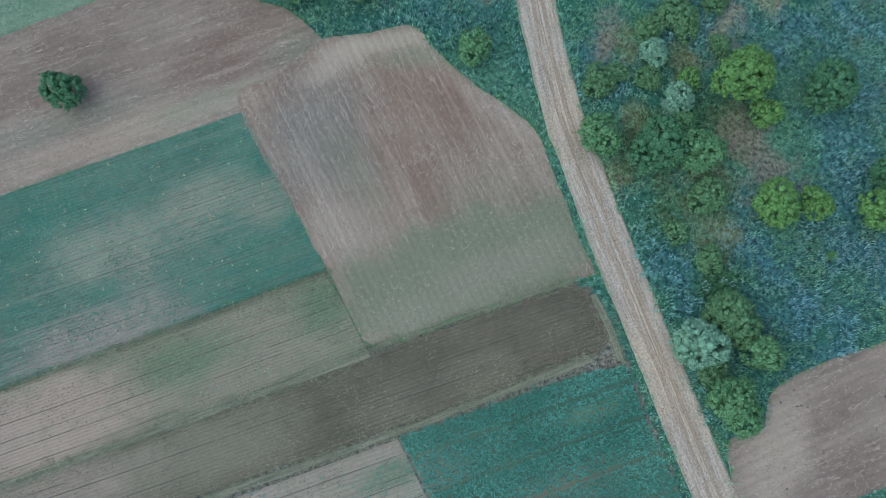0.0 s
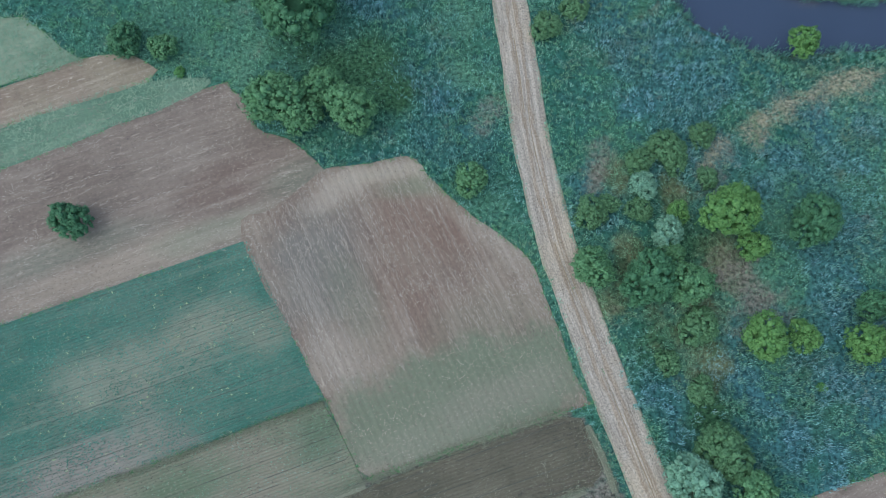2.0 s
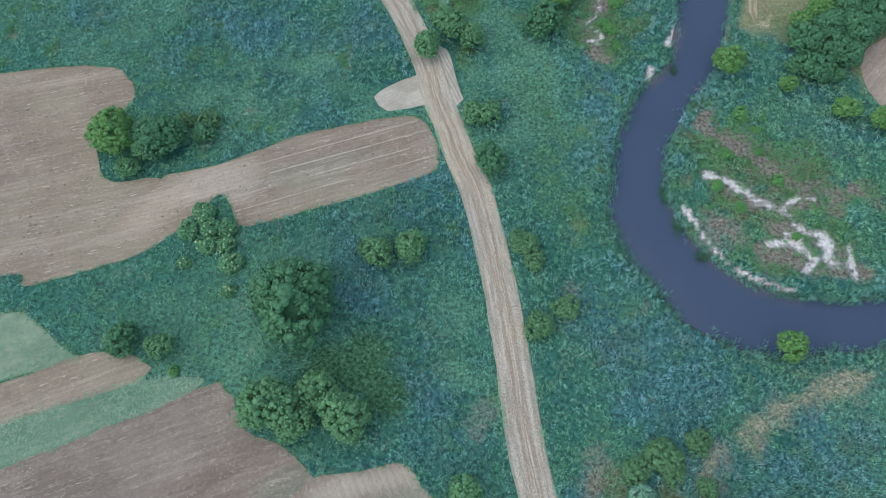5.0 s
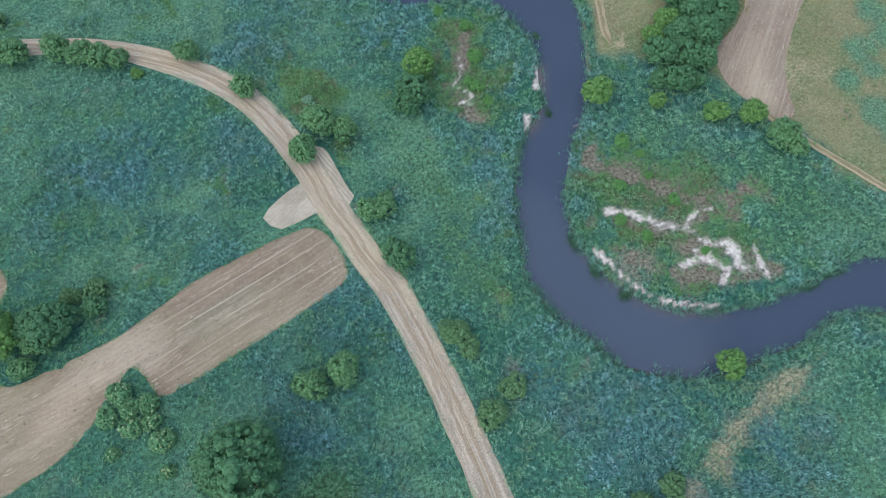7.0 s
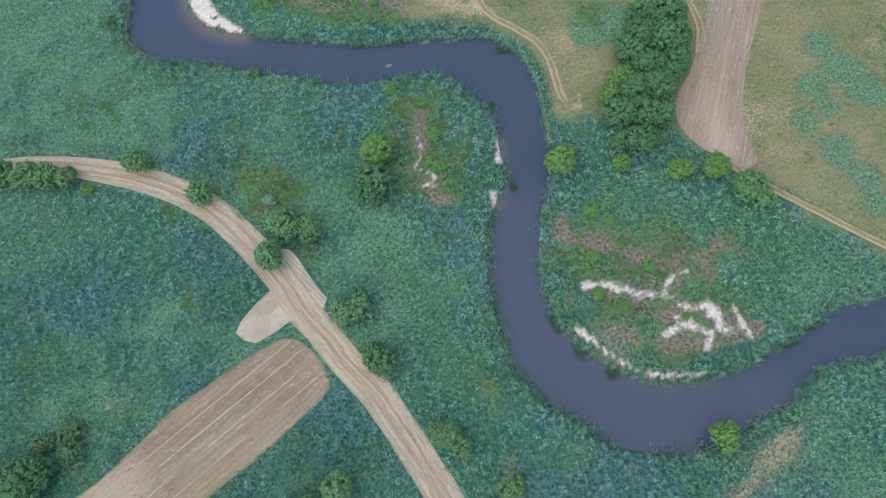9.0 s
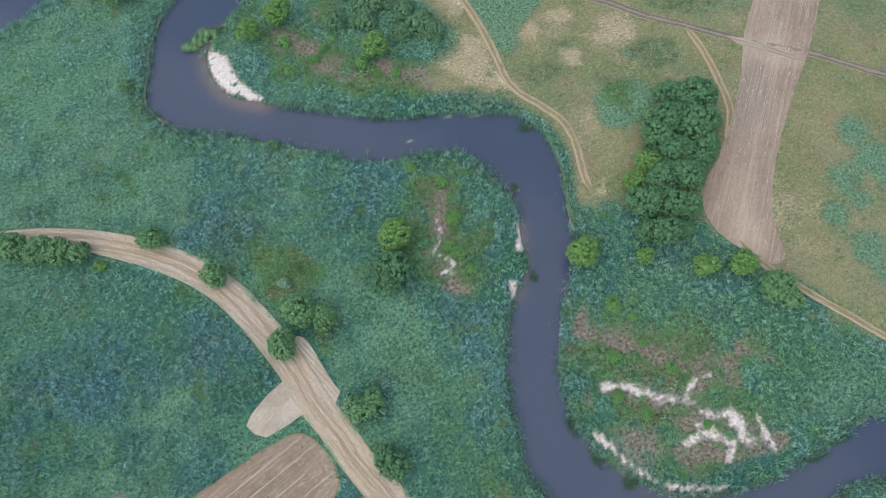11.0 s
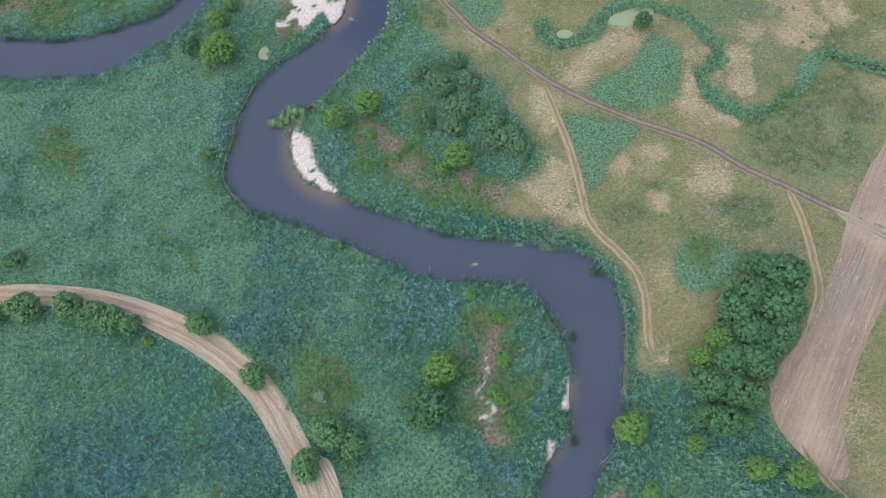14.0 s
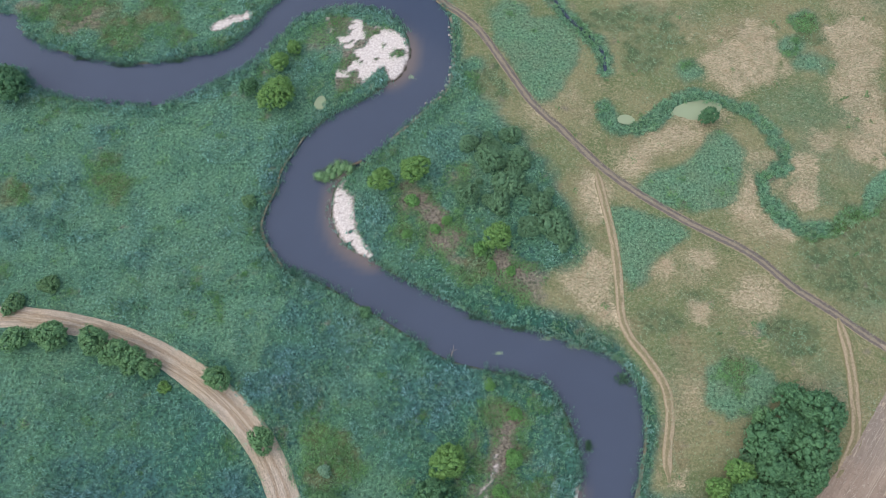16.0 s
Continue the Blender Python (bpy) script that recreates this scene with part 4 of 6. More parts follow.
TILLED = field_material("tilled_strip_soil", (0.215, 0.165, 0.130), (0.27, 0.215, 0.17), (0.42, 0.355, 0.275), 0.6, 0.6, 0.05, 0.4, 1.2, 0.25, spots_=(
    (101, 152, 8, 5, 51, (0.20, 0.175, 0.150), 0.75, 0.6), (86, 128, 8, 3, 60, (0.33, 0.265, 0.20), 0.7, 0.6), (112, 161, 4, 7, 51, (0.34, 0.285, 0.22), 0.7, 0.6), (84, 121, 4, 3, 60, (0.36, 0.30, 0.22), 0.7, 0.6), (130, 180, 14, 5, 51, (0.20, 0.17, 0.135), 0.5, 0.6)))
REGROWTH = np.array([(-15.2, 14.0), (-11.2, 15.9), (-2, 19.8), (8.2, 23.7), (15.5, 25.2), (18.4, 20), (19.8, 15.8), (17.8, 14.5), (-8.6, 4.9), (-10.2, 5.8)], float)

field("stubble_field", "long rounded strip of harvested brown stubble with pale straw streaks", STRIP_STUBBLE, 22, STUBBLE)
field("stubble_field", "wide harvested stubble field with worn pale patches", [(-120, 108), *WEST_STUBBLE, (-120, 60)], 18, STUBBLE, 0.09)
field("mown_meadow", "pale green mown hay meadow wedge", [(-110, 64), *PALE_MEADOW[:-1], (-69.8, 59.6), (-110, 43)], 24, HAY)
field("stubble_field", "narrow pale stubble strip beside a bush", [(-110, 41), *PALE_STUBBLE, (-110, 34)], 24, STUBBLE, 0.10)
field("grass_band", "narrow band of light green grass between fields", [(-110, 34), *GREEN_BAND, (-110, 27.5)], 24, BAND, 0.08)
field("stubble_field", "bare brown stubble field with faint plough lines", [(-110, 27), *BROWN_FIELD, (-110, 3)], 23, BROWN_SOIL, 0.06)
field("stubble_field", "weedy grey-brown stubble field with steep drill lines", SQUARE_FIELD, -62, GREY_STUBBLE, 0.09)
field("leaf_crop_field", "dark green leafy crop field with bare patches", [(-120, -1.5), *LEAF_FIELD[:-1], (-69, -7.6), (-120, -28.5)], 22, CROP_SOIL, 0.07, False)
field("row_crop_field", "thin row crop on brown soil fading to bare earth", [(-120, -29.2), *ROW_FIELD, (-120, -41)], 22, ROW_SOIL, 0.09, False)
field("tilled_field", "dark olive tilled field with rounded headland", [(-120, -41.5), *DARK_FIELD[9:], *DARK_FIELD[:9], (-120, -51)], 21, DARK_SOIL, 0.08)
field("young_corn_field", "lush teal green young corn field", TEAL_FIELD, 21, TEAL_SOIL, 0.06, False)
field("pale_crop_field", "pale patchy crop field", [(-120, -51), *LOW_FIELD, (-120, -70)], 21, LOW_SOIL, 0.05, False)
field("stubble_field", "brown stubble field with pale worn corner by the road", [(120, 30), *SE_FIELD, (120, 8)], 25, BROWN_SOIL, 0.07)
field("tilled_strip", "long reddish tilled strip with pale tractor lines", [*NE_FIELD[:-1], (152, 194), (190, 235), (176, 245)], 51, TILLED, 0.08)

_, ROAD_LINE = ribbon("road", "rutted pale sandy dirt road", ROAD, 5.9, ROAD_SAND, road_profile, 0.10, ragged=0.16, narrow=(245, 275, 0.22))
SPUR_W_LINE = [(-3.3, 117.4), (-7, 118.9), (-11, 118.9), (-14.2, 118.2)]
SPUR_E_LINE = [(-2.5, 130), (-1.8, 126), (-0.9, 121.5), (-0.4, 117.0)]
field("road_spur", "short rounded sandy turning spur off the road", [(-7.1, 123.7), (-9.8, 122.9), (-12.2, 121.1), (-14.5, 119.5), (-15.6, 117.9), (-14.5, 116), (-12.9, 114.9), (-10.7, 115.2), (-8.3, 116.1), (-6.6, 116.7), (-5, 117), (-3.1, 119), (-4.7, 122.1)], 35, SPUR_SAND, 0.075)
field("road_spur", "sandy wedge of churned soil beside the road", [(-4, 131.3), (-2.5, 130.4), (-1.3, 127.1), (-0.5, 123.6), (0.6, 120.2), (1.3, 118.4), (0.3, 117.2), (-0.5, 115.9), (-2.1, 118), (-3.7, 121.9), (-4.7, 125.3)], -65, SPUR_SAND, 0.07)
DARK_DIRT = rut_material("dark_track_soil", (0.135, 0.120, 0.108), (0.235, 0.205, 0.155), (0.24, 0.215, 0.135))
PALE_DIRT = rut_material("pale_track_soil", (0.34, 0.28, 0.19), (0.21, 0.19, 0.11), (0.165, 0.165, 0.085))
TRACKS = []
for line, wide, mat, label in (
    ([(-40, 330), *DARK_TRACK, (160, 130), (300, 60)], 2.3, DARK_DIRT, "dark grey-brown dirt track through dry meadow"),
    (BANK_TRACK, 2.2, PALE_DIRT, "pale two-rut track along the river bank"),
    (FIELD_TRACK, 2.6, PALE_DIRT, "pale two-rut track beside the tilled strip"),
    (EAST_TRACK[2:], 1.8, PALE_DIRT, "narrow dry brown track at the field end"),
):
    TRACKS.append((ribbon("dirt_track", label, line, wide, mat, track_profile, 0.05, 0.6, 0.5, "track")[1], wide))

CROSS_SAND = track_material("worn_crossing_sand", (0.24, 0.20, 0.16), (0.38, 0.33, 0.265))
ribbon("dirt_track", "pale worn track crossing the tilled strip", [(104.6, 168.6), (107.3, 166.3), (112.8, 161.2), (117.5, 156.8)], 2.2, CROSS_SAND, track_profile, 0.13, 0.6, 0.6, "track")

# the ground sheet: fine where the camera looks, coarse to the horizon
far = np.array([30, 80, 180, 400, 900, 2000, 4200.0])
gx = np.r_[-105 - far[::-1], np.arange(-105, 165, 0.9), 165 + far]
gy = np.r_[-60 - far[::-1], np.arange(-60, 285, 0.9), 285 + far]
X, Y = np.meshgrid(gx, gy, indexing="ij")
river_in = inside(X, Y, RIVER_EDGE)
river_gap = gap(X, Y, RIVER_EDGE, True, 9.0)
SD = np.where(river_in, -river_gap, river_gap)
PONDS = [(75.5, 224.8, 5.8, 2.4, 12), (58.8, 221.8, 1.9, 1.3, 0), (-12, 224.6, 1.3, 1.9, 0)]


def ditch_depth(x, y):
    d = np.minimum(gap(x, y, spline(DITCH, 1.0)), gap(x, y, spline([(30, 285), *CREEK], 1.0)))
    return np.minimum(d, gap(x, y, spline([*CREEK_E, (200, 170)], 1.0)))


DITCH_GAP = ditch_depth(X, Y)
Z = (fbm(X, Y, 14.0) - 0.5) * 0.06 - 2.0 * (1 - smooth(SD, -2.2, 0.9)) - 0.45 * (1 - smooth(DITCH_GAP, 0.5, 2.2))
sandy = np.maximum(inside(X, Y, SANDBAR_EDGE), inside(X, Y, POINT_EDGE)).astype(float)
Z = np.where((sandy > 0) | (np.minimum(gap(X, Y, SANDBAR_EDGE, True), gap(X, Y, POINT_EDGE, True)) < 0.6), np.maximum(Z, -0.42), Z)
for cx, cy, rx, ry, _ in PONDS:
    Z -= 0.5 * (1 - smooth(np.hypot((X - cx) / rx, (Y - cy) / ry), 0.8, 1.2))
STREAKS = [(spline([(45.5, 104.1), (50.3, 102.3), (53.7, 99.7), (57.4, 97.8), (59.6, 97)], 0.6), 0.8), (spline([(58.4, 98.1), (60.5, 99.8), (64.1, 99.9)], 0.6), 0.6), (spline([(60.2, 94.6), (63, 93), (64.7, 93), (65.2, 91.3)], 0.6), 0.8),
           (spline([(54.9, 90.6), (58.5, 91.4), (61, 89.7), (62.2, 87.4), (60.9, 86.2)], 0.6), 0.95), (spline([(57.8, 92.8), (60.4, 92), (61.2, 89)], 0.6), 0.5), (spline([(64.4, 91.1), (64.9, 88.7), (65.2, 87.5)], 0.6), 1.4), (spline([(68.7, 91.1), (68.4, 88.1), (68.4, 85.4)], 0.6), 0.5),
           (spline(MEANDER_BANK, 0.6), 0.5), (spline([(43.6, 139.5), (42.9, 136.5), (41.6, 134)], 0.6), 0.75), (spline([(37.4, 128), (36.6, 125.5)], 0.6), 0.7),
           (spline([(28, 145), (27.4, 141), (25.3, 139), (28.2, 136.4), (28.4, 135)], 0.6), 0.4), (spline([(25.5, 134.6), (27.5, 133.8)], 0.6), 0.5), (spline([(-40, 247), (-32.4, 251)], 0.6), 1.3)]


SOILS = [(spline(l, 1.0), w) for l, w in (
    ([(58, 92.5), (63, 92), (66.5, 89)], 2.6), ([(48, 102.8), (56, 98.8), (61, 98.6)], 1.5), ([(57, 89), (63, 86.8)], 2.0),
    ([(-28, 37.5), (-24, 41.3), (-18.5, 46.5)], 1.5),
    ([(31.5, 152), (29.5, 146), (27.7, 141)], 1.9), ([(27.7, 141), (26, 137.5), (27.5, 133), (28.5, 130)], 2.3), ([(47.4, 117.3), (47.5, 114.3), (51.8, 110.7), (57.1, 106.8)], 1.7), ([(65.8, 102.8), (67.8, 101.4), (73.3, 102.2)], 1.8), ([(63.8, 99.9), (67.2, 97.5)], 2.0), ([(61.6, 86.1), (65.2, 88), (71, 85.8)], 1.8), ([(61.3, 100.6), (59.8, 103.7)], 1.6), ([(66.5, 91), (69, 87.5)], 2.2),
    ([(44, 97), (49, 92.5), (55, 88.5), (62, 86)], 1.3), ([(42, 35), (47, 31)], 3.0), ([(22, 53), (23, 48)], 2.0), ([(12, 199), (16, 194), (19, 188)], 2.2), ([(29, 186), (36, 181)], 2.0))]


def area(x, y, outlines, soft, rag, size=3.0):
    """Patches inside closed outlines, with edges that fade over soft metres."""
    out = np.zeros(x.shape)
    n = (fbm(x + 77, y, size, 4) - 0.5) * 2 * rag
    for line in outlines:
        e = spline(line, 1.5, True)
        out = np.maximum(out, smooth(np.where(inside(x, y, e), 1, -1) * gap(x, y, e, True) + n, -soft, soft))
    return out


def land(x, y, sd):
    """What covers the ground at each place, each between 0 and 1."""
    n = fbm(x, y, 2.2, 4) - 0.5
    sand = np.zeros(x.shape)
    for line, half in STREAKS:
        wide = half * (0.35 + 0.9 * fbm(x + 13, y + 7, 4.0, 3))
        sand = np.maximum(sand, (0.5 + 0.72 * fbm(x, y + 33, 3.2, 3)) * (1 - smooth(gap(x, y, line) + (0.5 * n + fbm(x + 60, y, 1.3, 3) - 0.5) * 1.8 * half, wide * 0.1, wide * 2.4)))
    bar, point = (smooth(np.where(inside(x, y, e), 1, -1) * gap(x, y, e, True), -0.7, 0.9) for e in (SANDBAR_EDGE, POINT_EDGE))
    sand = np.maximum(sand, bar * smooth(n, -0.22, -0.10))
    sand = np.maximum(sand, point * smooth(n + 0.12 * (x + 1) / 6, -0.12, 0.02))
    sand = np.clip(sand, 0, 1)
    soil = np.zeros(x.shape)
    for line, half in STREAKS[:7] + STREAKS[10:12]:
        soil = np.maximum(soil, 0.75 * (1 - smooth(gap(x, y, line) + (fbm(x + 5, y + 40, 2.6, 4) - 0.5) * 4.5, half * 0.9, half * 1.5 + 1.2)))
    for line, half in SOILS:
        soil = np.maximum(soil, 1 - smooth(gap(x, y, line) + (fbm(x, y + 40, 3.0, 5) - 0.5) * 3.8 * half, half * 0.2, half * 1.5))
    soil = soil * np.where(y < 85, 0.7, 1)
    meadow = smooth(np.where(inside(x, y, DRY_EDGE), 1, -1) * gap(x, y, DRY_EDGE, True) + 7 * (fbm(x + 19, y + 3, 5.0, 4) - 0.5), -2.2, 2.2) * smooth(sd, 1.0, 3.0)
    green = np.maximum(spots(x, y, GREEN_SPOTS, 0.7, (0.45, 1.3)), area(x, y, GREEN_AREAS, 0.9, 1.6))
    green = np.maximum(green, 0.42 * smooth(fbm(x + 50, y, 16.0, 5), 0.50, 0.80) * (x > 60)) * (0.6 + 0.5 * fbm(x, y + 9, 3.0, 3))
    wet = np.minimum(np.minimum(gap(x, y, spline(DITCH, 2.0)), gap(x, y, spline([(109.8, 200.2), (114, 206), *CREEK_E, (200, 170)], 2.0))), gap(x, y, spline([(30, 285), *CREEK], 2.0)))
    green = np.maximum(green, 1 - smooth(wet + n * 3, 1.5, 2.7))
    straw = np.maximum(spots(x, y, STRAW_SPOTS, 1.0, (0.3, 1.5)), 0.9 * area(x, y, STRAW_AREAS, 3.4, 3.0))
    olive = spots(x, y, OLIVE_SPOTS, 1.0)
    straw = np.maximum(straw * (0.65 + 0.6 * fbm(x, y, 2.5, 3)), 0.5 * smooth(fbm(x, y + 90, 13.0, 6), 0.52, 0.78)) * meadow
    path = 0.50 * (1 - smooth(gap(x, y, spline([(39, 51), (44, 57), (53, 62.5), (62, 66.5), (68, 68)], 1.0)) + 9 * (fbm(x, y + 61, 4.0, 5) - 0.5), 0.2, 4.2))
    straw = np.maximum(straw, path)
    dry = np.maximum(spots(x, y, DRY_SPOTS, 1.3), 0.5 * smooth(fbm(x + 200, y, 9.0, 5), 0.72, 0.80) * (1 - meadow))
    dry = np.maximum.reduce([np.where(y < 85, 0.48, 0.62) * dry, soil, point * (1 - sand) * 0.9])
    light, blue = spots(x, y, LIGHT_SPOTS), spots(x, y, BLUE_SPOTS)
    light = np.maximum(np.maximum(0.75 * light, 0.6 * smooth(y - 145 - 0.6 * x, 10, 60)), 0.5 * smooth(fbm(x, y, 22.0, 4), 0.52, 0.70)) * (1 - meadow) * (0.35 + fbm(x, y, 3.0, 3))
    blue = np.maximum(np.where((x > 38) & (y < 62), 1.0, np.where((y > 100) & (x < 20), 0.5, 0.7)) * blue, 0.55 * smooth(fbm(x + 90, y + 40, 18.0, 4), 0.50, 0.70)) * (1 - meadow) * (1 - light)
    rank = spots(x, y, RANK_SPOTS, 0.9)
    return {"rank": rank, "lawn": np.maximum(spots(x, y, LAWN_SPOTS, 0.8), 0.4 * rank), "soil": soil * (1 - sand), "olive": olive * np.where(meadow > 0.5, 1, 0.6 + 0.5 * fbm(x, y, 3.0, 3)) * (1 - sand), "sand": sand, "meadow": meadow * (1 - green), "straw": straw * (1 - green), "dry": dry * (1 - sand), "light": np.maximum(light, green * meadow), "blue": blue, "bed": 1 - smooth(sd, -0.2, 0.3)}


CROPLAND = np.array([(-120, -1), (-62, 23.4), (-29, 37), (-16, 14.6), (-9, 4.6), (18, 14.4), (21, 12.6), (25.6, 3), (38, -28), (-120, -75)], float)
COVER = land(X, Y, SD)
COVER["dry"] = np.maximum(COVER["dry"], 0.8 * inside(X, Y, CROPLAND))
COVER["light"] = COVER["light"] * ~inside(X, Y, CROPLAND)
nx, ny = X.shape
i, j = np.meshgrid(np.arange(nx - 1), np.arange(ny - 1), indexing="ij")
q = (i * ny + j).ravel()
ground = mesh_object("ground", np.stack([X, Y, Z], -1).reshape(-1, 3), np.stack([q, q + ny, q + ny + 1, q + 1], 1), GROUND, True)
give(ground, **{k: v for k, v in COVER.items() if k != "rank"})
tagged(ground, "flat green floodplain with reeds, dry grass and sand", "ground", kind="structure")

# water surfaces
wx, wy = np.arange(-105, 166, 1.5), np.arange(55, 285, 1.5)
WX, WY = np.meshgrid(np.r_[-600, -300, wx, 300, 500], np.r_[-40, wy, 340], indexing="ij")
w_in = inside(WX, WY, RIVER_EDGE)
bars = np.minimum.reduce([gap(WX, WY, SANDBAR_EDGE, True), gap(WX, WY, POINT_EDGE, True), gap(WX, WY, spline(MEANDER_BANK, 1.0)) + 1.0, gap(WX, WY, spline(WBANK_SAND, 1.0)) + 0.5])
n = WY.shape[1]
i, j = np.meshgrid(np.arange(WX.shape[0] - 1), np.arange(n - 1), indexing="ij")
q = (i * n + j).ravel()
faces = np.stack([q, q + n, q + n + 1, q + 1], 1)
keep = (w_in | (gap(WX, WY, RIVER_EDGE, True, 6.0) < 3.5)).ravel()[faces].any(1)
river = mesh_object("water", np.stack([WX, WY, np.full(WX.shape, -0.55)], -1).reshape(-1, 3), faces[keep], WATER, True)
give(river, shallow=0.85 * (1 - smooth(bars + 1.2 * (fbm(WX, WY, 5.0, 3) - 0.5), 0.3, 4.2)))
tagged(river, "still dark violet-grey river water", "river", kind="structure")
for cx, cy, rx, ry, turn in PONDS:
    a = np.linspace(0, 2 * np.pi, 40, endpoint=False)
    r = 1 + 0.25 * (fbm(np.cos(a) * 3 + cx, np.sin(a) * 3 + cy, 2.0) - 0.5)
    bm = bmesh.new()
    bm.faces.new([bm.verts.new((rx * 1.08 * k * math.cos(b), ry * 1.08 * k * math.sin(b), 0)) for k, b in zip(r, a)])
    pond = part("pond_water", bm, POND, None)
    pond.matrix_world = pose(cx, cy, -0.16, 0, 0, turn)
    tagged(pond, "small pond covered with pale green duckweed", "pond", kind="structure")
for line, wide in (([(30, 285), *CREEK], 1.1), ([*CREEK_E, (200, 170)], 1.1)):
    tagged(ribbon("creek_water", "narrow blue-grey water in a ditch", line, wide * 0.8, WATER, lambda o, r: -0.33 + 0 * o * r, 0.0, 0.8, 0.6)[0], category="creek")


# ---- ground plants ----
def blades(name, label, pts, per, length, width, height, material, spread=0.25, upright=0.0, group_z=0.0, wind=False, align=None, tone=0.0, dryness=0.0):
    """Tufts of single bent blades round each point."""
    k = len(pts)
    if not k:
        return None
    base = np.repeat(pts, per, 0)
    m = len(base)
    ang = rng.uniform(0, 2 * np.pi, m)
    if align is not None:
        ang = radians(align) + np.where(rng.random(m) < 0.5, 0, np.pi) + rng.normal(0, 0.22, m)
    if wind:
        ang = 0.9 + 2.2 * fbm(base[:, 0], base[:, 1], 30.0, 2) + rng.normal(0, 1.1, m)
    size = rng.uniform(0.6, 1.3, m)
    base = base + np.stack([rng.normal(0, spread, m), rng.normal(0, spread, m), np.zeros(m)], 1)
    out = np.stack([np.cos(ang), np.sin(ang)], 1)
    across = np.stack([-out[:, 1], out[:, 0]], 1) * (width * size / 2)[:, None]
    lean = rng.uniform(0.45, 1.0, m) * (1 - upright)
    v = np.empty((m, 3, 3))
    v[:, 0, :2], v[:, 1, :2] = base[:, :2] - across, base[:, :2] + across
    h = height * size * rng.uniform(0.5, 1.1, m)
    v[:, 0, 2] = v[:, 1, 2] = base[:, 2] + group_z + h * 0.35
    v[:, 2, :2] = base[:, :2] + out * (length * size * lean)[:, None]
    v[:, 2, 2] = base[:, 2] + group_z + h
    ob = mesh_object(name, v.reshape(-1, 3), np.arange(3 * m).reshape(-1, 3), material)
    if material is PLANTS:
        for key, v in (("tone", tone), ("dryness", dryness)):
            v = np.repeat(np.broadcast_to(v, (k,)), per)
            give(ob, **{key: np.repeat(np.clip(v + rng.normal(0, 0.16, m) * (v > 0), 0, 1), 3)})
    return tagged(ob, label, "plants", kind="stuff")


def lookup(grid, x, y):
    a = np.clip(np.searchsorted(gx, x), 0, nx - 1)
    b = np.clip(np.searchsorted(gy, y), 0, ny - 1)
    return grid[a, b]


VIEW = np.array([(-62, -22), (62, -20), (76, 10), (80, 50), (108, 95), (150, 150), (152, 262), (-100, 262), (-98, 120), (-80, 75)], float)
WORKED = np.zeros(X.shape, bool)
for edge, *_ in FIELDS.values():
    WORKED |= inside(X, Y, edge)
ROADS = gap(X, Y, ROAD_LINE) < 3.0
ROADS |= (gap(X, Y, np.array(SPUR_W_LINE)) < 3.4) | (gap(X, Y, np.array(SPUR_E_LINE)) < 2.1)
for line, wide in TRACKS:
    ROADS |= gap(X, Y, line) < wide / 2 - 0.1
PONDED = np.zeros(X.shape, bool)
for cx, cy, rx, ry, _ in PONDS:
    PONDED |= np.hypot((X - cx) / rx, (Y - cy) / ry) < 1.0

tries = 560000
sx, sy = rng.uniform(-100, 152, tries), rng.uniform(-24, 264, tries)
ok = inside(sx, sy, VIEW) & ~lookup(ROADS | PONDED, sx, sy)
for edge, *_ in FIELDS.values():
    ok &= ~inside(sx, sy, edge)
ok &= ~inside(sx, sy, CROPLAND)
sx, sy = sx[ok], sy[ok]
sd, sz = lookup(SD, sx, sy), lookup(Z, sx, sy)
cov = {k: lookup(v, sx, sy) for k, v in COVER.items()}
ok = (sd > 0.1) & (cov["lawn"] < 0.15 + 1.1 * rng.random(len(sx))) & (cov["soil"] < 0.45 + 0.9 * rng.random(len(sx))) & (cov["sand"] < 0.25 + 0.4 * rng.random(len(sx)))
sx, sy, sd, sz = sx[ok], sy[ok], sd[ok], sz[ok]
cov = {k: v[ok] for k, v in cov.items()}
pick, pick2 = rng.random(len(sx)), rng.random(len(sx))
P3 = np.stack([sx, sy, sz], 1)
tone = np.clip(0.30 - 0.55 * cov["rank"] - 0.3 * inside(sx, sy, DRY_EDGE) - 0.6 * cov["olive"] + 1.1 * cov["blue"] - 0.30 * cov["light"] + 0.25 * (1 - smooth(sd, 1.0, 5.0)) + 0.9 * (fbm(sx, sy, 9.0, 5) - 0.5), 0, 1)
dryness = np.clip(0.75 * cov["meadow"] * (0.35 + 1.1 * fbm(sx, sy, 4.0, 4)) + 0.7 * cov["straw"] + np.where(cov["meadow"] > 0.5, -0.35, 0.5 * fbm(sx, sy + 20, 3.0, 3)) * cov["olive"] + 0.7 * cov["dry"] + 0.10 * smooth(fbm(sx + 70, sy, 12.0, 5), 0.56, 0.72), 0, 1)
low = (np.maximum(cov["meadow"], cov["dry"]) > 0.3) | ((cov["olive"] > 0.42) & (sy < 74))
thin = (cov["dry"] > 0.3) & (pick > 0.55) | (cov["meadow"] > 0.3) & (pick > 0.5 + 0.3 * cov["straw"])
bank_side = (sd < 3.5) & ~(cov["meadow"] > 0.5)
reeds = ~low & ((lookup(DITCH_GAP, sx, sy) < 2.2) | (tone > 0.45 + 0.3 * (pick2 - 0.5)) | bank_side)
short = ~low & ~reeds & (cov["light"] > 0.3 + 0.3 * pick2)
grass = ~low & ~reeds & ~short
tussock = fbm(0.83 * sx + 0.56 * sy, 0.83 * sy - 0.56 * sx, 1.0, 2)
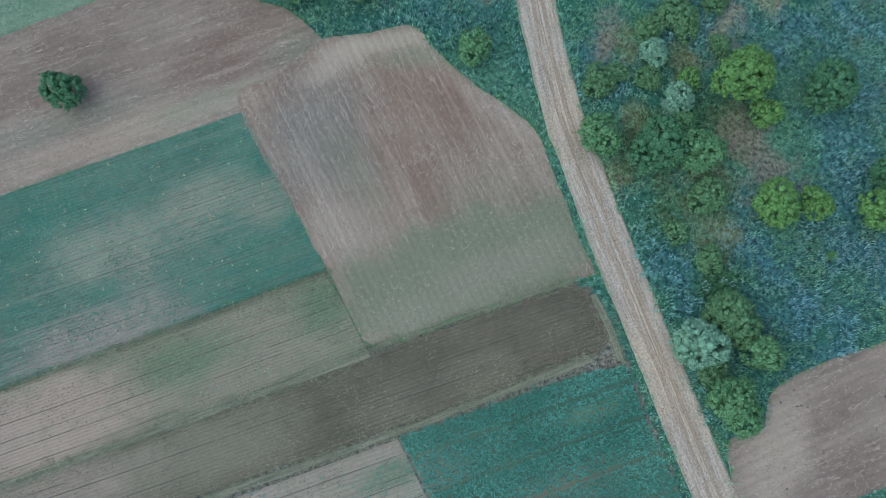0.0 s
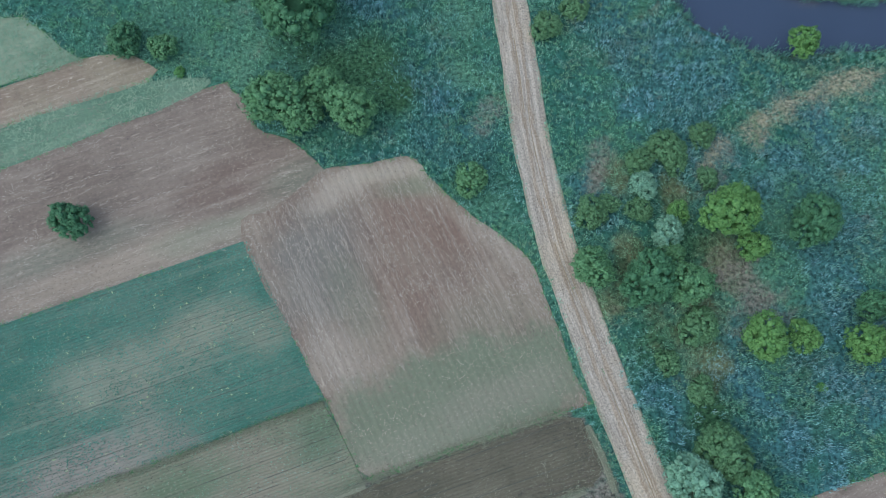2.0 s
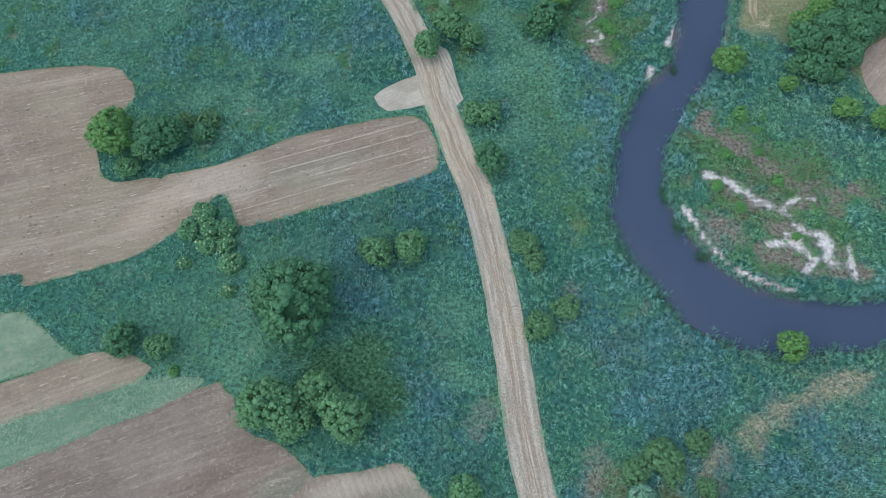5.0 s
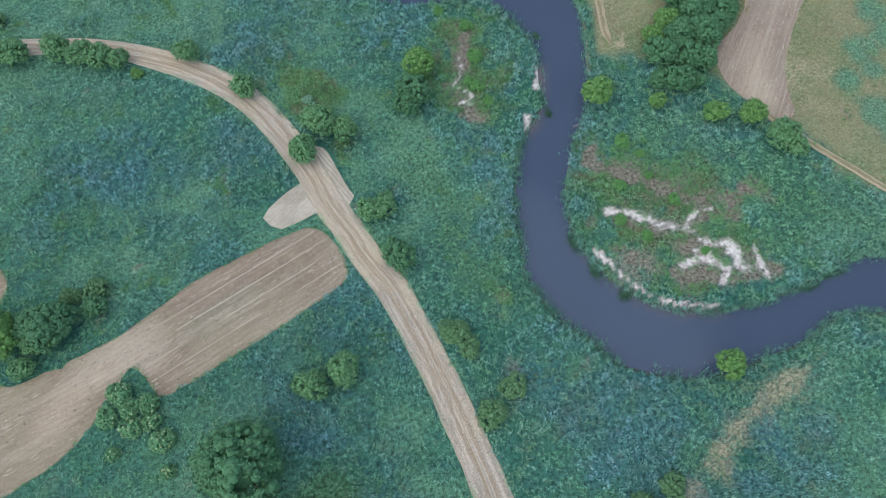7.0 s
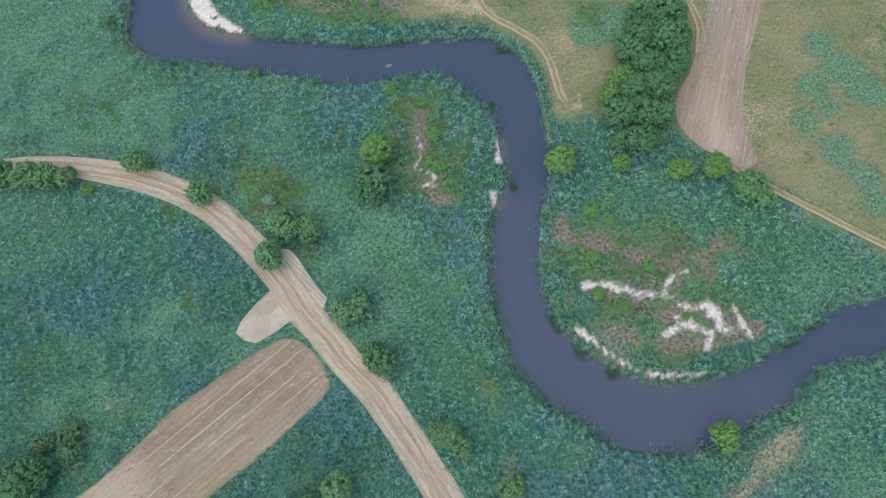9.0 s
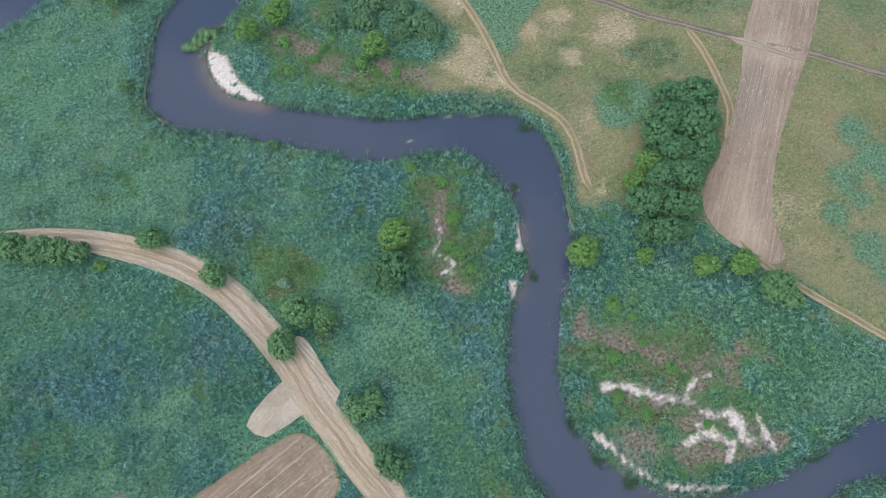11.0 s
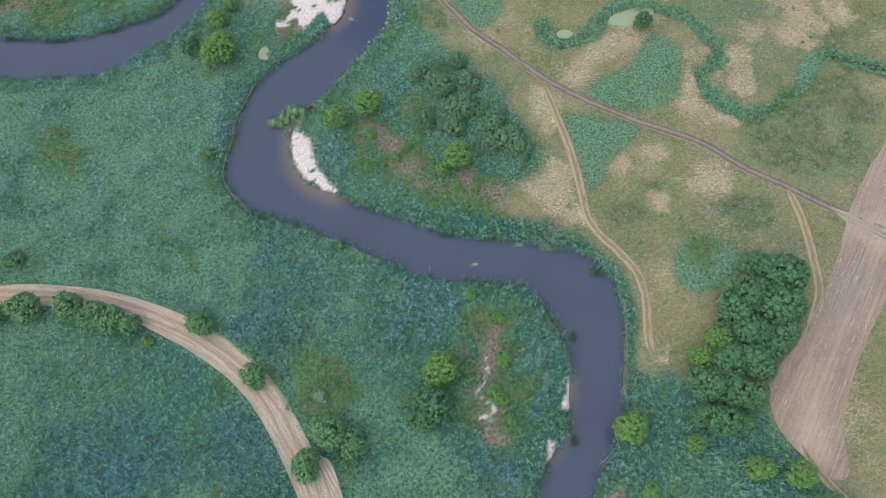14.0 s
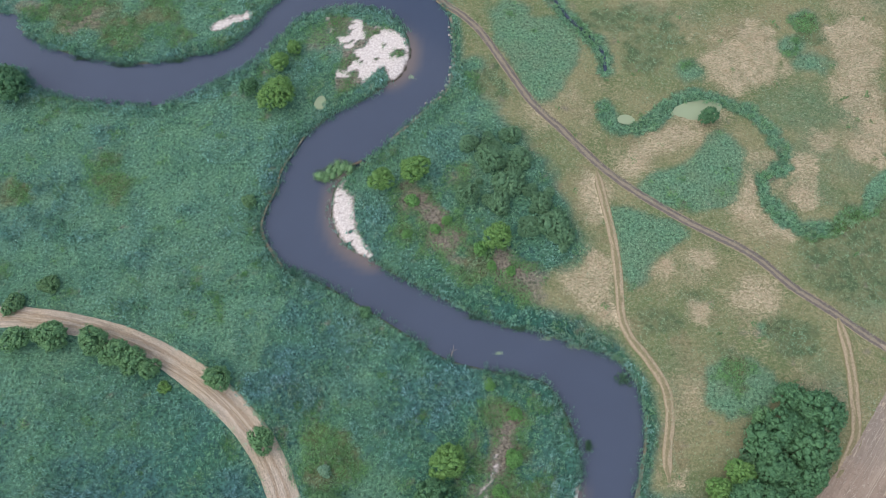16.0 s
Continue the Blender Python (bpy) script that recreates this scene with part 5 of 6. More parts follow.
P3[:, 2] += np.where(reeds, 0.55, np.where(grass, 0.32, 0.08)) * smooth(tussock, 0.40, 0.72)
reeds, grass = reeds & (tussock > 0.38 + 0.10 * pick2), grass & (tussock > 0.36 + 0.10 * pick2)
for name, label, some, per, ln, wd, ht in (
    ("reed_bed", "dense bluish green reeds on the floodplain", reeds, 9, 0.23, 0.11, 0.75),
    ("tall_grass", "tall green grass and sedge", grass, 7, 0.20, 0.10, 0.42),
    ("short_grass", "short smooth light green grass", short, 4, 0.17, 0.08, 0.16),
    ("dry_grass", "dry straw coloured grass on open meadow", low & ~thin, 4, 0.34, 0.055, 0.14),
):
    blades(name, label, P3[some], per, ln, wd, ht, PLANTS, 0.17, wind=name == "dry_grass", tone=tone[some], dryness=dryness[some])
swath = low & (cov["straw"] > 0.25) & (pick2 < 0.35)
blades("straw_swath", "flattened pale straw on the dry meadow", P3[swath], 4, 0.85, 0.06, 0.14, PLANTS, 0.35, wind=True, tone=0.0, dryness=0.9 + 0 * sx[swath])
herbs = (fbm(sx, sy, 5.0, 4) > 0.46) & (np.maximum(cov["dry"], cov["olive"]) > 0.12) & (cov["soil"] < 0.9) & (cov["meadow"] < 0.5) & (sy > 85) & (pick < 0.75)
tufts = (cov["dry"] > 0.05) & (sy > 85) & (rng.random(len(sx)) < 0.012)
blades("herb_tufts", "scattered bright green herb tufts", P3[tufts], 30, 0.26, 0.14, 0.6, HERB, 0.35)
blades("green_herbs", "bright green herb patches on sandy ground", P3[herbs], 8, 0.25, 0.13, 0.35, HERB, 0.35)


def edge_points(edge, closed=True, per=2.0, wide=0.25):
    e = np.vstack([edge, edge[:1]]) if closed else edge
    seg = np.linalg.norm(np.diff(e, axis=0), axis=1)
    n = int(seg.sum() * per)
    t = np.sort(rng.uniform(0, seg.sum(), n))
    cum = np.r_[0, np.cumsum(seg)]
    x, y = np.interp(t, cum, e[:, 0]), np.interp(t, cum, e[:, 1])
    return np.stack([x + rng.normal(0, wide, n), y + rng.normal(0, wide, n), np.full(n, 0.05)], 1)


bank = edge_points(RIVER_EDGE, True, 7.0, 0.5)
bank = bank[inside(bank[:, 0], bank[:, 1], VIEW)]
cut = np.minimum(gap(bank[:, 0], bank[:, 1], SANDBAR_EDGE, True), gap(bank[:, 0], bank[:, 1], POINT_EDGE, True))
cut = np.minimum(cut, np.minimum(gap(bank[:, 0], bank[:, 1], spline(MEANDER_BANK, 1.0)), gap(bank[:, 0], bank[:, 1], spline(WBANK_SAND, 1.0))))
cut = np.where(inside(bank[:, 0], bank[:, 1], SANDBAR_EDGE) | inside(bank[:, 0], bank[:, 1], POINT_EDGE), 0, cut)
bank = bank[(cut > 0.9) & (fbm(bank[:, 0], bank[:, 1], 5.0, 3) > 0.34)]
bank[:, 2] = -0.5
blades("bank_reeds", "tall blue-green reeds leaning over the river bank", bank, 12, 0.24, 0.12, 1.0, BANK_REED, 0.32)
rims = []
for key, (e, *_) in FIELDS.items():
    if key.split(".")[0] in ("stubble_field", "mown_meadow", "leaf_crop_field"):
        some = edge_points(e, True, 2.4, 0.2)
        for other, (f, *_) in FIELDS.items():
            if other != key:
                some = some[~inside(some[:, 0], some[:, 1], f)]
        rims.append(some)
rim = np.vstack(rims)
rim = np.vstack([rim, edge_points(ROAD_LINE, False, 0.01, 0.1)])
rim = rim[inside(rim[:, 0], rim[:, 1], VIEW) & ~((rim[:, 0] > -30) & (rim[:, 0] < -16.5) & (rim[:, 1] > 35) & (rim[:, 1] < 49))]
blades("field_margin", "narrow green weed rim along field edges", rim, 4, 0.3, 0.12, 0.3, HERB, 0.15)
STRIPS = (([(-9.5, 3.2), (-28.2, -4.4), (-49.6, -13), (-67, -19.8)], 0.75), ([(20.5, 3.6), (-2.5, -6.0), (-27, -15.4), (-45, -22)], 0.6),
          ([(-9.2, 3.7), (3.9, 8.9), (17.9, 14.0)], 0.45), ([(20.8, 12.2), (23.4, 7), (24.6, 3.4)], 0.6), ([(-16, 13.9), (-37, 5.3), (-58.4, -3.4)], 0.3))
WEEDY = track_material("weedy_balk_soil", (0.14, 0.150, 0.105), (0.25, 0.25, 0.18))
for line, wide in STRIPS:
    ribbon("field_balk", "pale weedy balk between two fields", line, wide * 1.7, WEEDY, lambda o, r: 0.02 + 0 * o * r, 0.11, 0.6, 0.9, "balk")
strip = [edge_points(np.array(l, float), False, 22.0, w) for l, w in STRIPS]
blades("weed_strip", "pale grey-green weed strips between fields", np.vstack(strip), 6, 0.15, 0.08, 0.3, PALE_WEED, 0.2)
for side, dens in ((-3.25, 3.0), (3.25, 3.0), (-2.75, 2.6), (2.75, 2.6)):
    d = np.gradient(ROAD_LINE, axis=0)
    d /= np.linalg.norm(d, axis=1, keepdims=True)
    verge = edge_points(ROAD_LINE + np.stack([d[:, 1], -d[:, 0]], 1) * side, False, dens, 0.22)
    verge = verge[(abs(side) > 3) | (fbm(verge[:, 0], verge[:, 1], 4.0, 3) > 0.52)]
    verge[:, 2] = 0.05
    verge = verge[inside(verge[:, 0], verge[:, 1], VIEW)]
    for key in ("road_spur", "road_spur.001"):
        verge = verge[~inside(verge[:, 0], verge[:, 1], FIELDS[key][0])]
    blades("road_verge", "green grass verge along the sandy road", verge, 4, 0.34, 0.12, 0.35, GRASS, 0.2, tone=0.1, dryness=0.1)


def in_rows(key, pitch, gap_along, jitter=0.06):
    """Places in drill rows over a field."""
    edge, mid, turn, lift = FIELDS[key]
    a = radians(turn)
    ax, ay = np.array([math.cos(a), math.sin(a)]), np.array([-math.sin(a), math.cos(a)])
    u, v = (edge - mid) @ ax, (edge - mid) @ ay
    U, V = np.meshgrid(np.arange(u.min(), u.max(), gap_along), np.arange(v.min(), v.max(), pitch))
    U, V = U.ravel() + rng.normal(0, gap_along * 0.4, U.size), V.ravel() + rng.normal(0, jitter, V.size)
    p = mid + U[:, None] * ax + V[:, None] * ay
    ok = inside(p[:, 0], p[:, 1], edge) & inside(p[:, 0], p[:, 1], VIEW)
    return np.column_stack([p[ok], np.full(ok.sum(), lift)]), U[ok], V[ok]


p, u, v = in_rows("leaf_crop_field", 0.42, 0.26)
thick = 1 - 0.9 * smooth(fbm(p[:, 0] + 8, p[:, 1], 14.0, 4), 0.42, 0.70)
thick = np.minimum(thick + 0.35, 1) * (1 - 0.85 * spots(p[:, 0], p[:, 1], [(-49, 15, 5), (-43, 18, 5), (-35, 23.5, 4), (-31, 25.5, 4), (-25, 23.5, 3.5), (-51, 1.5, 5), (-44, 4.5, 5), (-40, 9, 3.5)], 0.8))
ok = rng.random(len(p)) < 0.05 + 0.95 * thick
tram = np.abs((v % 4.6) - 2.3) > 0.22
blades("leaf_crop", "rows of dark green leafy crop plants", p[ok & tram], 4, 0.20, 0.10, 0.2, CROP, 0.10)
ok = (rng.random(len(p)) < 0.018) & (p[:, 0] < -25)
blades("crop_flowers", "scattered pale flowering crop plants", p[ok], 4, 0.2, 0.12, 0.4, BLOSSOM, 0.12)
p, u, v = in_rows("row_crop_field", 0.5, 0.4)
ok = (rng.random(len(p)) < 0.85 * smooth(p[:, 0] + 16 * (fbm(p[:, 0], p[:, 1], 9.0, 3) - 0.5), -50, -28) + 0.06) & (np.abs((v % 4.2) - 2.1) > 0.25)
blades("row_crop", "thin rows of low green crop", p[ok], 3, 0.16, 0.07, 0.14, GRASS, 0.1, tone=0.2, dryness=0.15)
p, u, v = in_rows("tilled_field", 0.5, 0.5)
ok = rng.random(len(p)) < 0.45
blades("seedlings", "small dull green seedlings on dark soil", p[ok], 2, 0.12, 0.06, 0.10, PALE_WEED, 0.12)
p, u, v = in_rows("young_corn_field", 0.5, 0.35)
ok = np.abs((v % 5.0) - 2.5) > 0.2
blades("young_corn", "dense young corn with lodged pale tips", p[ok], 6, 0.5, 0.13, 0.5, TEAL_CROP, 0.15)
p, u, v = in_rows("pale_crop_field", 0.6, 0.5)
blades("sparse_crop", "sparse green crop on pale soil", p[rng.random(len(p)) < 0.4 * smooth(fbm(p[:, 0], p[:, 1], 9.0), 0.4, 0.6)], 4, 0.3, 0.12, 0.2, CROP, 0.15)


LODGED = foliage_material("lodged_hay_blades", (0.13, 0.24, 0.155), (0.36, 0.42, 0.28))
for key, some in (("mown_meadow", 0.6), ("grass_band", 0.6)):
    p, u, v = in_rows(key, 0.5, 0.4, 0.2)
    blades("lodged_grass", "wind-laid pale green grass in swirls", p[rng.random(len(p)) < some], 4, 1.1, 0.10, 0.3, LODGED, 0.3, wind=True)


def straw_rows(key, pitch, share, seed):
    p, u, v = in_rows(key, pitch, 0.10, 0.16)
    keep = fbm(u + seed, np.round(v / pitch) * 31.7, 9.0, 3) > 1 - share
    return p[keep & (rng.random(len(p)) < 0.7)]


for seed, (key, pitch, share, wide) in enumerate((("stubble_field", 2.7, 0.55, 0.12), ("stubble_field", 0.9, 0.42, 0.06), ("tilled_strip", 0.8, 0.45, 0.08), ("stubble_field.001", 2.6, 0.47, 0.10), ("stubble_field.002", 1.0, 0.46, 0.07),
                                                  ("stubble_field.003", 0.9, 0.44, 0.06), ("stubble_field.004", 0.8, 0.50, 0.07), ("stubble_field.005", 1.0, 0.44, 0.06), ("mown_meadow", 1.2, 0.4, 0.06), ("grass_band", 1.3, 0.4, 0.06))):
    p = straw_rows(key, pitch, share, 30 * seed)
    p = p[~inside(p[:, 0], p[:, 1], REGROWTH)]
    blades("straw_rows", "broken rows of pale straw left on the field", p[rng.random(len(p)) < 0.6], 2, 0.6, wide * 0.8, 0.06, FIELD_STRAW, 0.08, align=FIELDS[key][2])
for key in ("stubble_field", "stubble_field.001", "stubble_field.005"):
    edge, mid, turn, lift = FIELDS[key]
    p, u, v = in_rows(key, 0.8, 0.8, 0.3)
    p = p[(fbm(p[:, 0], p[:, 1], 6.0, 3) > 0.5) & (rng.random(len(p)) < 0.09)]
    blades("soil_clods", "small dark clods and weeds on stubble", p, 3, 0.26, 0.2, 0.12, CLOD, 0.08)
BITS = {"stubble": ((0.115, 0.09, 0.07), (0.22, 0.172, 0.135), (0.30, 0.26, 0.20), (0.55, 0.49, 0.40)), "tilled": ((0.04, 0.038, 0.028), (0.10, 0.092, 0.07), (0.20, 0.19, 0.135), (0.40, 0.38, 0.28)),
        "crop": ((0.03, 0.085, 0.062), (0.08, 0.16, 0.11), (0.16, 0.24, 0.17), (0.34, 0.40, 0.29))}
BITS = {k: (foliage_material(f"{k}_clods", *v[:2]), foliage_material(f"{k}_chaff", *v[2:])) for k, v in BITS.items()}
for key, kind, dense in (("stubble_field", "stubble", 1.0), ("stubble_field.001", "stubble", 1.0), ("stubble_field.002", "stubble", 1.0), ("stubble_field.003", "stubble", 1.0), ("stubble_field.004", "stubble", 1.0), ("stubble_field.005", "stubble", 1.0), ("tilled_strip", "stubble", 0.7),
                         ("tilled_field", "tilled", 2.0), ("row_crop_field", "tilled", 1.0), ("pale_crop_field", "tilled", 1.0), ("leaf_crop_field", "crop", 1.6), ("young_corn_field", "crop", 1.2)):
    p, u, v = in_rows(key, 0.5, 0.32, 0.12)
    clod_share = smooth(fbm(p[:, 0], p[:, 1], 5.0, 4), 0.30, 0.70)
    draw = rng.random(len(p))
    for mat, share, name, label in ((BITS[kind][0], 0.55 * clod_share * dense, "clods", "small dark clods scattered in rows over the field"), (BITS[kind][1], 0.45 * (1 - clod_share) * dense, "chaff", "small pale chaff and weeds scattered in rows over the field")):
        blades(name, label, p[draw < np.minimum(share, 1)], 2, 0.15, 0.12, 0.10, mat, 0.10)
verge_in = edge_points(ROAD_LINE, False, 22.0, 1.5)
verge_in = verge_in[inside(verge_in[:, 0], verge_in[:, 1], VIEW) & (rng.random(len(verge_in)) < 0.5)]
verge_in[:, 2] = 0.10
side_gap = gap(verge_in[:, 0], verge_in[:, 1], ROAD_LINE)
verge_in = verge_in[(side_gap < 2.7) & (rng.random(len(verge_in)) < 0.15 + 0.8 * smooth(side_gap, 0.8, 2.0)) & (fbm(verge_in[:, 0], verge_in[:, 1], 6.0, 3) > 0.42)]
blades("road_clods", "dark clods and dung scattered on the sandy road", verge_in, 2, 0.14, 0.14, 0.06, CLOD, 0.08)


def lines(key, offsets, wide, material, name, label):
    """Thin wheel or drill lines along a field's rows."""
    edge, mid, turn, lift = FIELDS[key]
    a = radians(turn)
    ax, ay = np.array([math.cos(a), math.sin(a)]), np.array([-math.sin(a), math.cos(a)])
    u = (edge - mid) @ ax
    verts, faces = [], []
    for off in offsets:
        s = np.arange(u.min(), u.max(), 0.8)
        w = off + 0.7 * (rng.random() - 0.5) + 0.3 * (fbm(s, s * 0 + off, 12.0, 3) - 0.5)
        p = mid + s[:, None] * ax + w[:, None] * ay
        ok = inside(p[:, 0], p[:, 1], edge)
        half = wide * (0.1 + 0.8 * fbm(s, s * 0 + off * 3, 5.0, 3))
        ok &= fbm(s, s * 0 + off * 17, 14.0, 3) > 0.44
        for k in range(len(s) - 1):
            if ok[k] and ok[k + 1]:
                n = len(verts)
                verts += [(*(p[k] - ay * half[k]), lift + 0.015), (*(p[k] + ay * half[k]), lift + 0.015), (*(p[k + 1] + ay * half[k + 1]), lift + 0.015), (*(p[k + 1] - ay * half[k + 1]), lift + 0.015)]
                faces.append((n, n + 3, n + 2, n + 1))
    tagged(mesh_object(name, verts, faces, material), label, "wheel lines", kind="stuff")


DARK_LINE = foliage_material("damp_soil_line", (0.05, 0.055, 0.045), (0.10, 0.10, 0.08))
PALE_LINE = foliage_material("dry_soil_line", (0.30, 0.26, 0.20), (0.42, 0.37, 0.30))
pairs = lambda start, end, step, gauge: [v + d for v in np.arange(start, end, step) for d in (0, gauge)]  # noqa: E731
lines("leaf_crop_field", pairs(-30, 30, 2.3, 0.8), 0.055, DARK_LINE, "wheel_lines", "dark tractor lines through leafy crop")
lines("row_crop_field", pairs(-20, 20, 3.6, 1.4), 0.07, DARK_LINE, "wheel_lines", "dark tractor lines on row crop")
lines("tilled_field", pairs(-14, 14, 3.1, 1.2), 0.08, DARK_LINE, "wheel_lines", "dark tractor lines on tilled soil")
lines("young_corn_field", pairs(-14, 14, 4.2, 1.5), 0.08, DARK_LINE, "wheel_lines", "dark tractor lines in young corn")
lines("pale_crop_field", pairs(-14, 14, 3.6, 1.4), 0.08, DARK_LINE, "wheel_lines", "dark tractor lines on pale crop")
lines("tilled_strip", pairs(-14, 14, 1.7, 0.6), 0.07, PALE_LINE, "wheel_lines", "pale dry lines along the tilled strip")
lines("stubble_field", [-4.4, -1.6, 1.4, 4.2], 0.22, PALE_LINE, "wheel_lines", "pale straw lines along the stubble strip")

# worn pale edge of the stubble field, headland turns of the strip and the tilled field
edge = FIELDS["stubble_field.004"][0]
worn = edge_points(edge[(edge[:, 1] > 30)], False, 12.0, 1.1)
worn = worn[inside(worn[:, 0], worn[:, 1], edge) & (fbm(worn[:, 0], worn[:, 1], 4.0, 3) > 0.47)]
worn[:, 2] = 0.09
blades("worn_straw", "pale trampled straw along the field edge", worn, 4, 0.4, 0.08, 0.06, FIELD_STRAW, 0.25)
for key, mat in (("stubble_field", FIELD_STRAW), ("tilled_field", CLOD)):
    edge, mid, turn, lift = FIELDS[key]
    d = np.gradient(edge, axis=0)
    d /= np.linalg.norm(d, axis=1, keepdims=True) + 1e-9
    inner = np.stack([-d[:, 1], d[:, 0]], 1)
    if not inside(edge[:1, 0] + inner[:1, 0], edge[:1, 1] + inner[:1, 1], edge)[0]:
        inner = -inner
    for k in (0.7, 1.5, 2.4):
        turnpts = edge_points(edge + inner * k, True, 7.0, 0.08)
        east = turnpts[:, 0] > (edge[:, 0].max() - 12)
        turnpts = turnpts[east & inside(turnpts[:, 0], turnpts[:, 1], edge)]
        turnpts[:, 2] = lift
        blades("headland_lines", "curved turning lines at the field's rounded end", turnpts, 2, 0.32, 0.08, 0.05, mat, 0.08)

# eroded banks
SCARP = track_material("bank_soil", (0.14, 0.13, 0.095), (0.34, 0.31, 0.24))
for line, wide in ((WEST_B[1:8], 0.5), (EAST_A[18:22], 0.6), (EAST_B[12:18], 0.6)):
    ribbon("river_bank", "low eroded bank of pale soil above the water", line, wide, SCARP, lambda o, r: -0.30 + 0.15 * np.sin(r * 1.7) + 0 * o, 0.1, 0.5, 2.4, "bank")


def along_road(offset, wide, share, seed, material, label):
    """A broken wheel line that follows the road."""
    d = np.gradient(ROAD_LINE, axis=0)
    d /= np.linalg.norm(d, axis=1, keepdims=True)
    side = np.stack([d[:, 1], -d[:, 0]], 1)
    s = np.arange(len(ROAD_LINE)) * 0.5
    off = offset + 0.7 * (fbm(s, s * 0 + seed, 22.0, 3) - 0.5)
    w = wide * (0.35 + 0.9 * fbm(s, s * 0 + seed + 50, 3.0, 3))
    on = fbm(s + seed * 7, s * 0 + seed + 9, 10.0, 3) > 1 - share
    z = 0.10 + road_profile(off, s) + 0.05
    a, b = ROAD_LINE + side * (off - w)[:, None], ROAD_LINE + side * (off + w)[:, None]
    verts = np.stack([np.column_stack([a, z]), np.column_stack([b, z])], 1).reshape(-1, 3)
    k = np.where(on[:-1] & on[1:])[0] * 2
    tagged(mesh_object("wheel_ruts", verts, np.stack([k, k + 1, k + 3, k + 2], 1), material), label, "wheel ruts", kind="stuff")


RUT_DARK = track_material("damp_rut_sand", (0.25, 0.195, 0.125), (0.34, 0.27, 0.18))
for off, wide, share, mat in ((-0.2, 0.07, 0.5, RUT_DARK), (0.35, 0.06, 0.5, RUT_DARK), (-1.5, 0.07, 0.4, RUT_DARK)):
    along_road(off, wide, share, int(off * 40) + 90, mat, "broken wheel ruts in the sandy road")


# ---- trees and bushes ----
def tube(bm, a, b, ra, rb, sides=7):
    a, b = Vector(a), Vector(b)
    turn = (b - a).to_track_quat("Z", "Y").to_matrix()
    rings = [[bm.verts.new(p + turn @ Vector((r * math.cos(k * 2 * math.pi / sides), r * math.sin(k * 2 * math.pi / sides), 0))) for k in range(sides)] for p, r in ((a, ra), (b, rb))]
    for k in range(sides):
        bm.faces.new((rings[0][k], rings[0][(k + 1) % sides], rings[1][(k + 1) % sides], rings[1][k]))
    bm.faces.new(rings[1])


def ball():
    bm = bmesh.new()
    bmesh.ops.create_icosphere(bm, subdivisions=1, radius=1)
    v, f = np.array([x.co[:] for x in bm.verts]), np.array([[x.index for x in y.verts] for y in bm.faces])
    bm.free()
    return v, f


BALL_V, BALL_F = ball()


def leaf_quads(centres, radii, size, density, rnd, low=-0.2):
    """Leaf quads over a cluster of lobes, with the number of each quad's lobe."""
    vs, whose = [], []
    for k, (c, r) in enumerate(zip(centres, radii)):
        n = int(density * 4 * math.pi * r * r / (size * size))
        d = rnd.normal(size=(n, 3))
        d /= np.linalg.norm(d, axis=1, keepdims=True)
        d = d[d[:, 2] > low]
        n = len(d)
        pos = c + d * (r * rnd.uniform(0.74, 1.26, n))[:, None] * np.array([1, 1, 0.85])
        up = d + rnd.normal(0, 0.34, (n, 3))
        up /= np.linalg.norm(up, axis=1, keepdims=True)
        t = np.cross(up, rnd.normal(size=(n, 3)))
        t /= np.linalg.norm(t, axis=1, keepdims=True)
        s = np.cross(up, t)
        ln, wd = (size * rnd.uniform(0.6, 1.25, n))[:, None], (size * rnd.uniform(0.35, 0.65, n))[:, None]
        vs.append(np.stack([pos - t * ln / 2, pos + s * wd / 2, pos + t * ln / 2 - up * 0.1 * size, pos - s * wd / 2], 1))
        whose.append(np.full(n, k))
    return np.concatenate(vs), np.concatenate(whose)


def crown_mesh(name, centres, radii, size, density, material, parent, rnd):
    """Uneven solid lobes clothed with leaves, in one mesh."""
    tint = rnd.random(len(centres))
    verts, faces, lobe, base = [], [], [], 0
    for c, r, t in zip(centres, radii, tint):
        turn = np.array(Euler((0, 0, rnd.uniform(0, 6.28))).to_matrix())
        j = rnd.uniform(0.80, 1.10, len(BALL_V))[:, None]
        v = (BALL_V * j) @ turn.T
        verts.append(c + v * r * np.array([1, 1, 0.85]) * 0.74)
        faces.append(BALL_F + base)
        lobe.append(np.full(len(v), t))
        base += len(v)
    q, whose = leaf_quads(centres, radii, size, density, rnd)
    n = len(q)
    k = base + 4 * np.arange(n)[:, None]
    verts.append(q.reshape(-1, 3))
    faces += [k + np.array([0, 1, 2]), k + np.array([0, 2, 3])]
    lobe.append(np.repeat(tint[whose], 4))
    ob = mesh_object(name, np.concatenate(verts), np.concatenate(faces), material, True, parent)
    give(ob, lobe=np.concatenate(lobe))
    return ob


def unit(v):
    return v / np.linalg.norm(v, axis=1, keepdims=True)


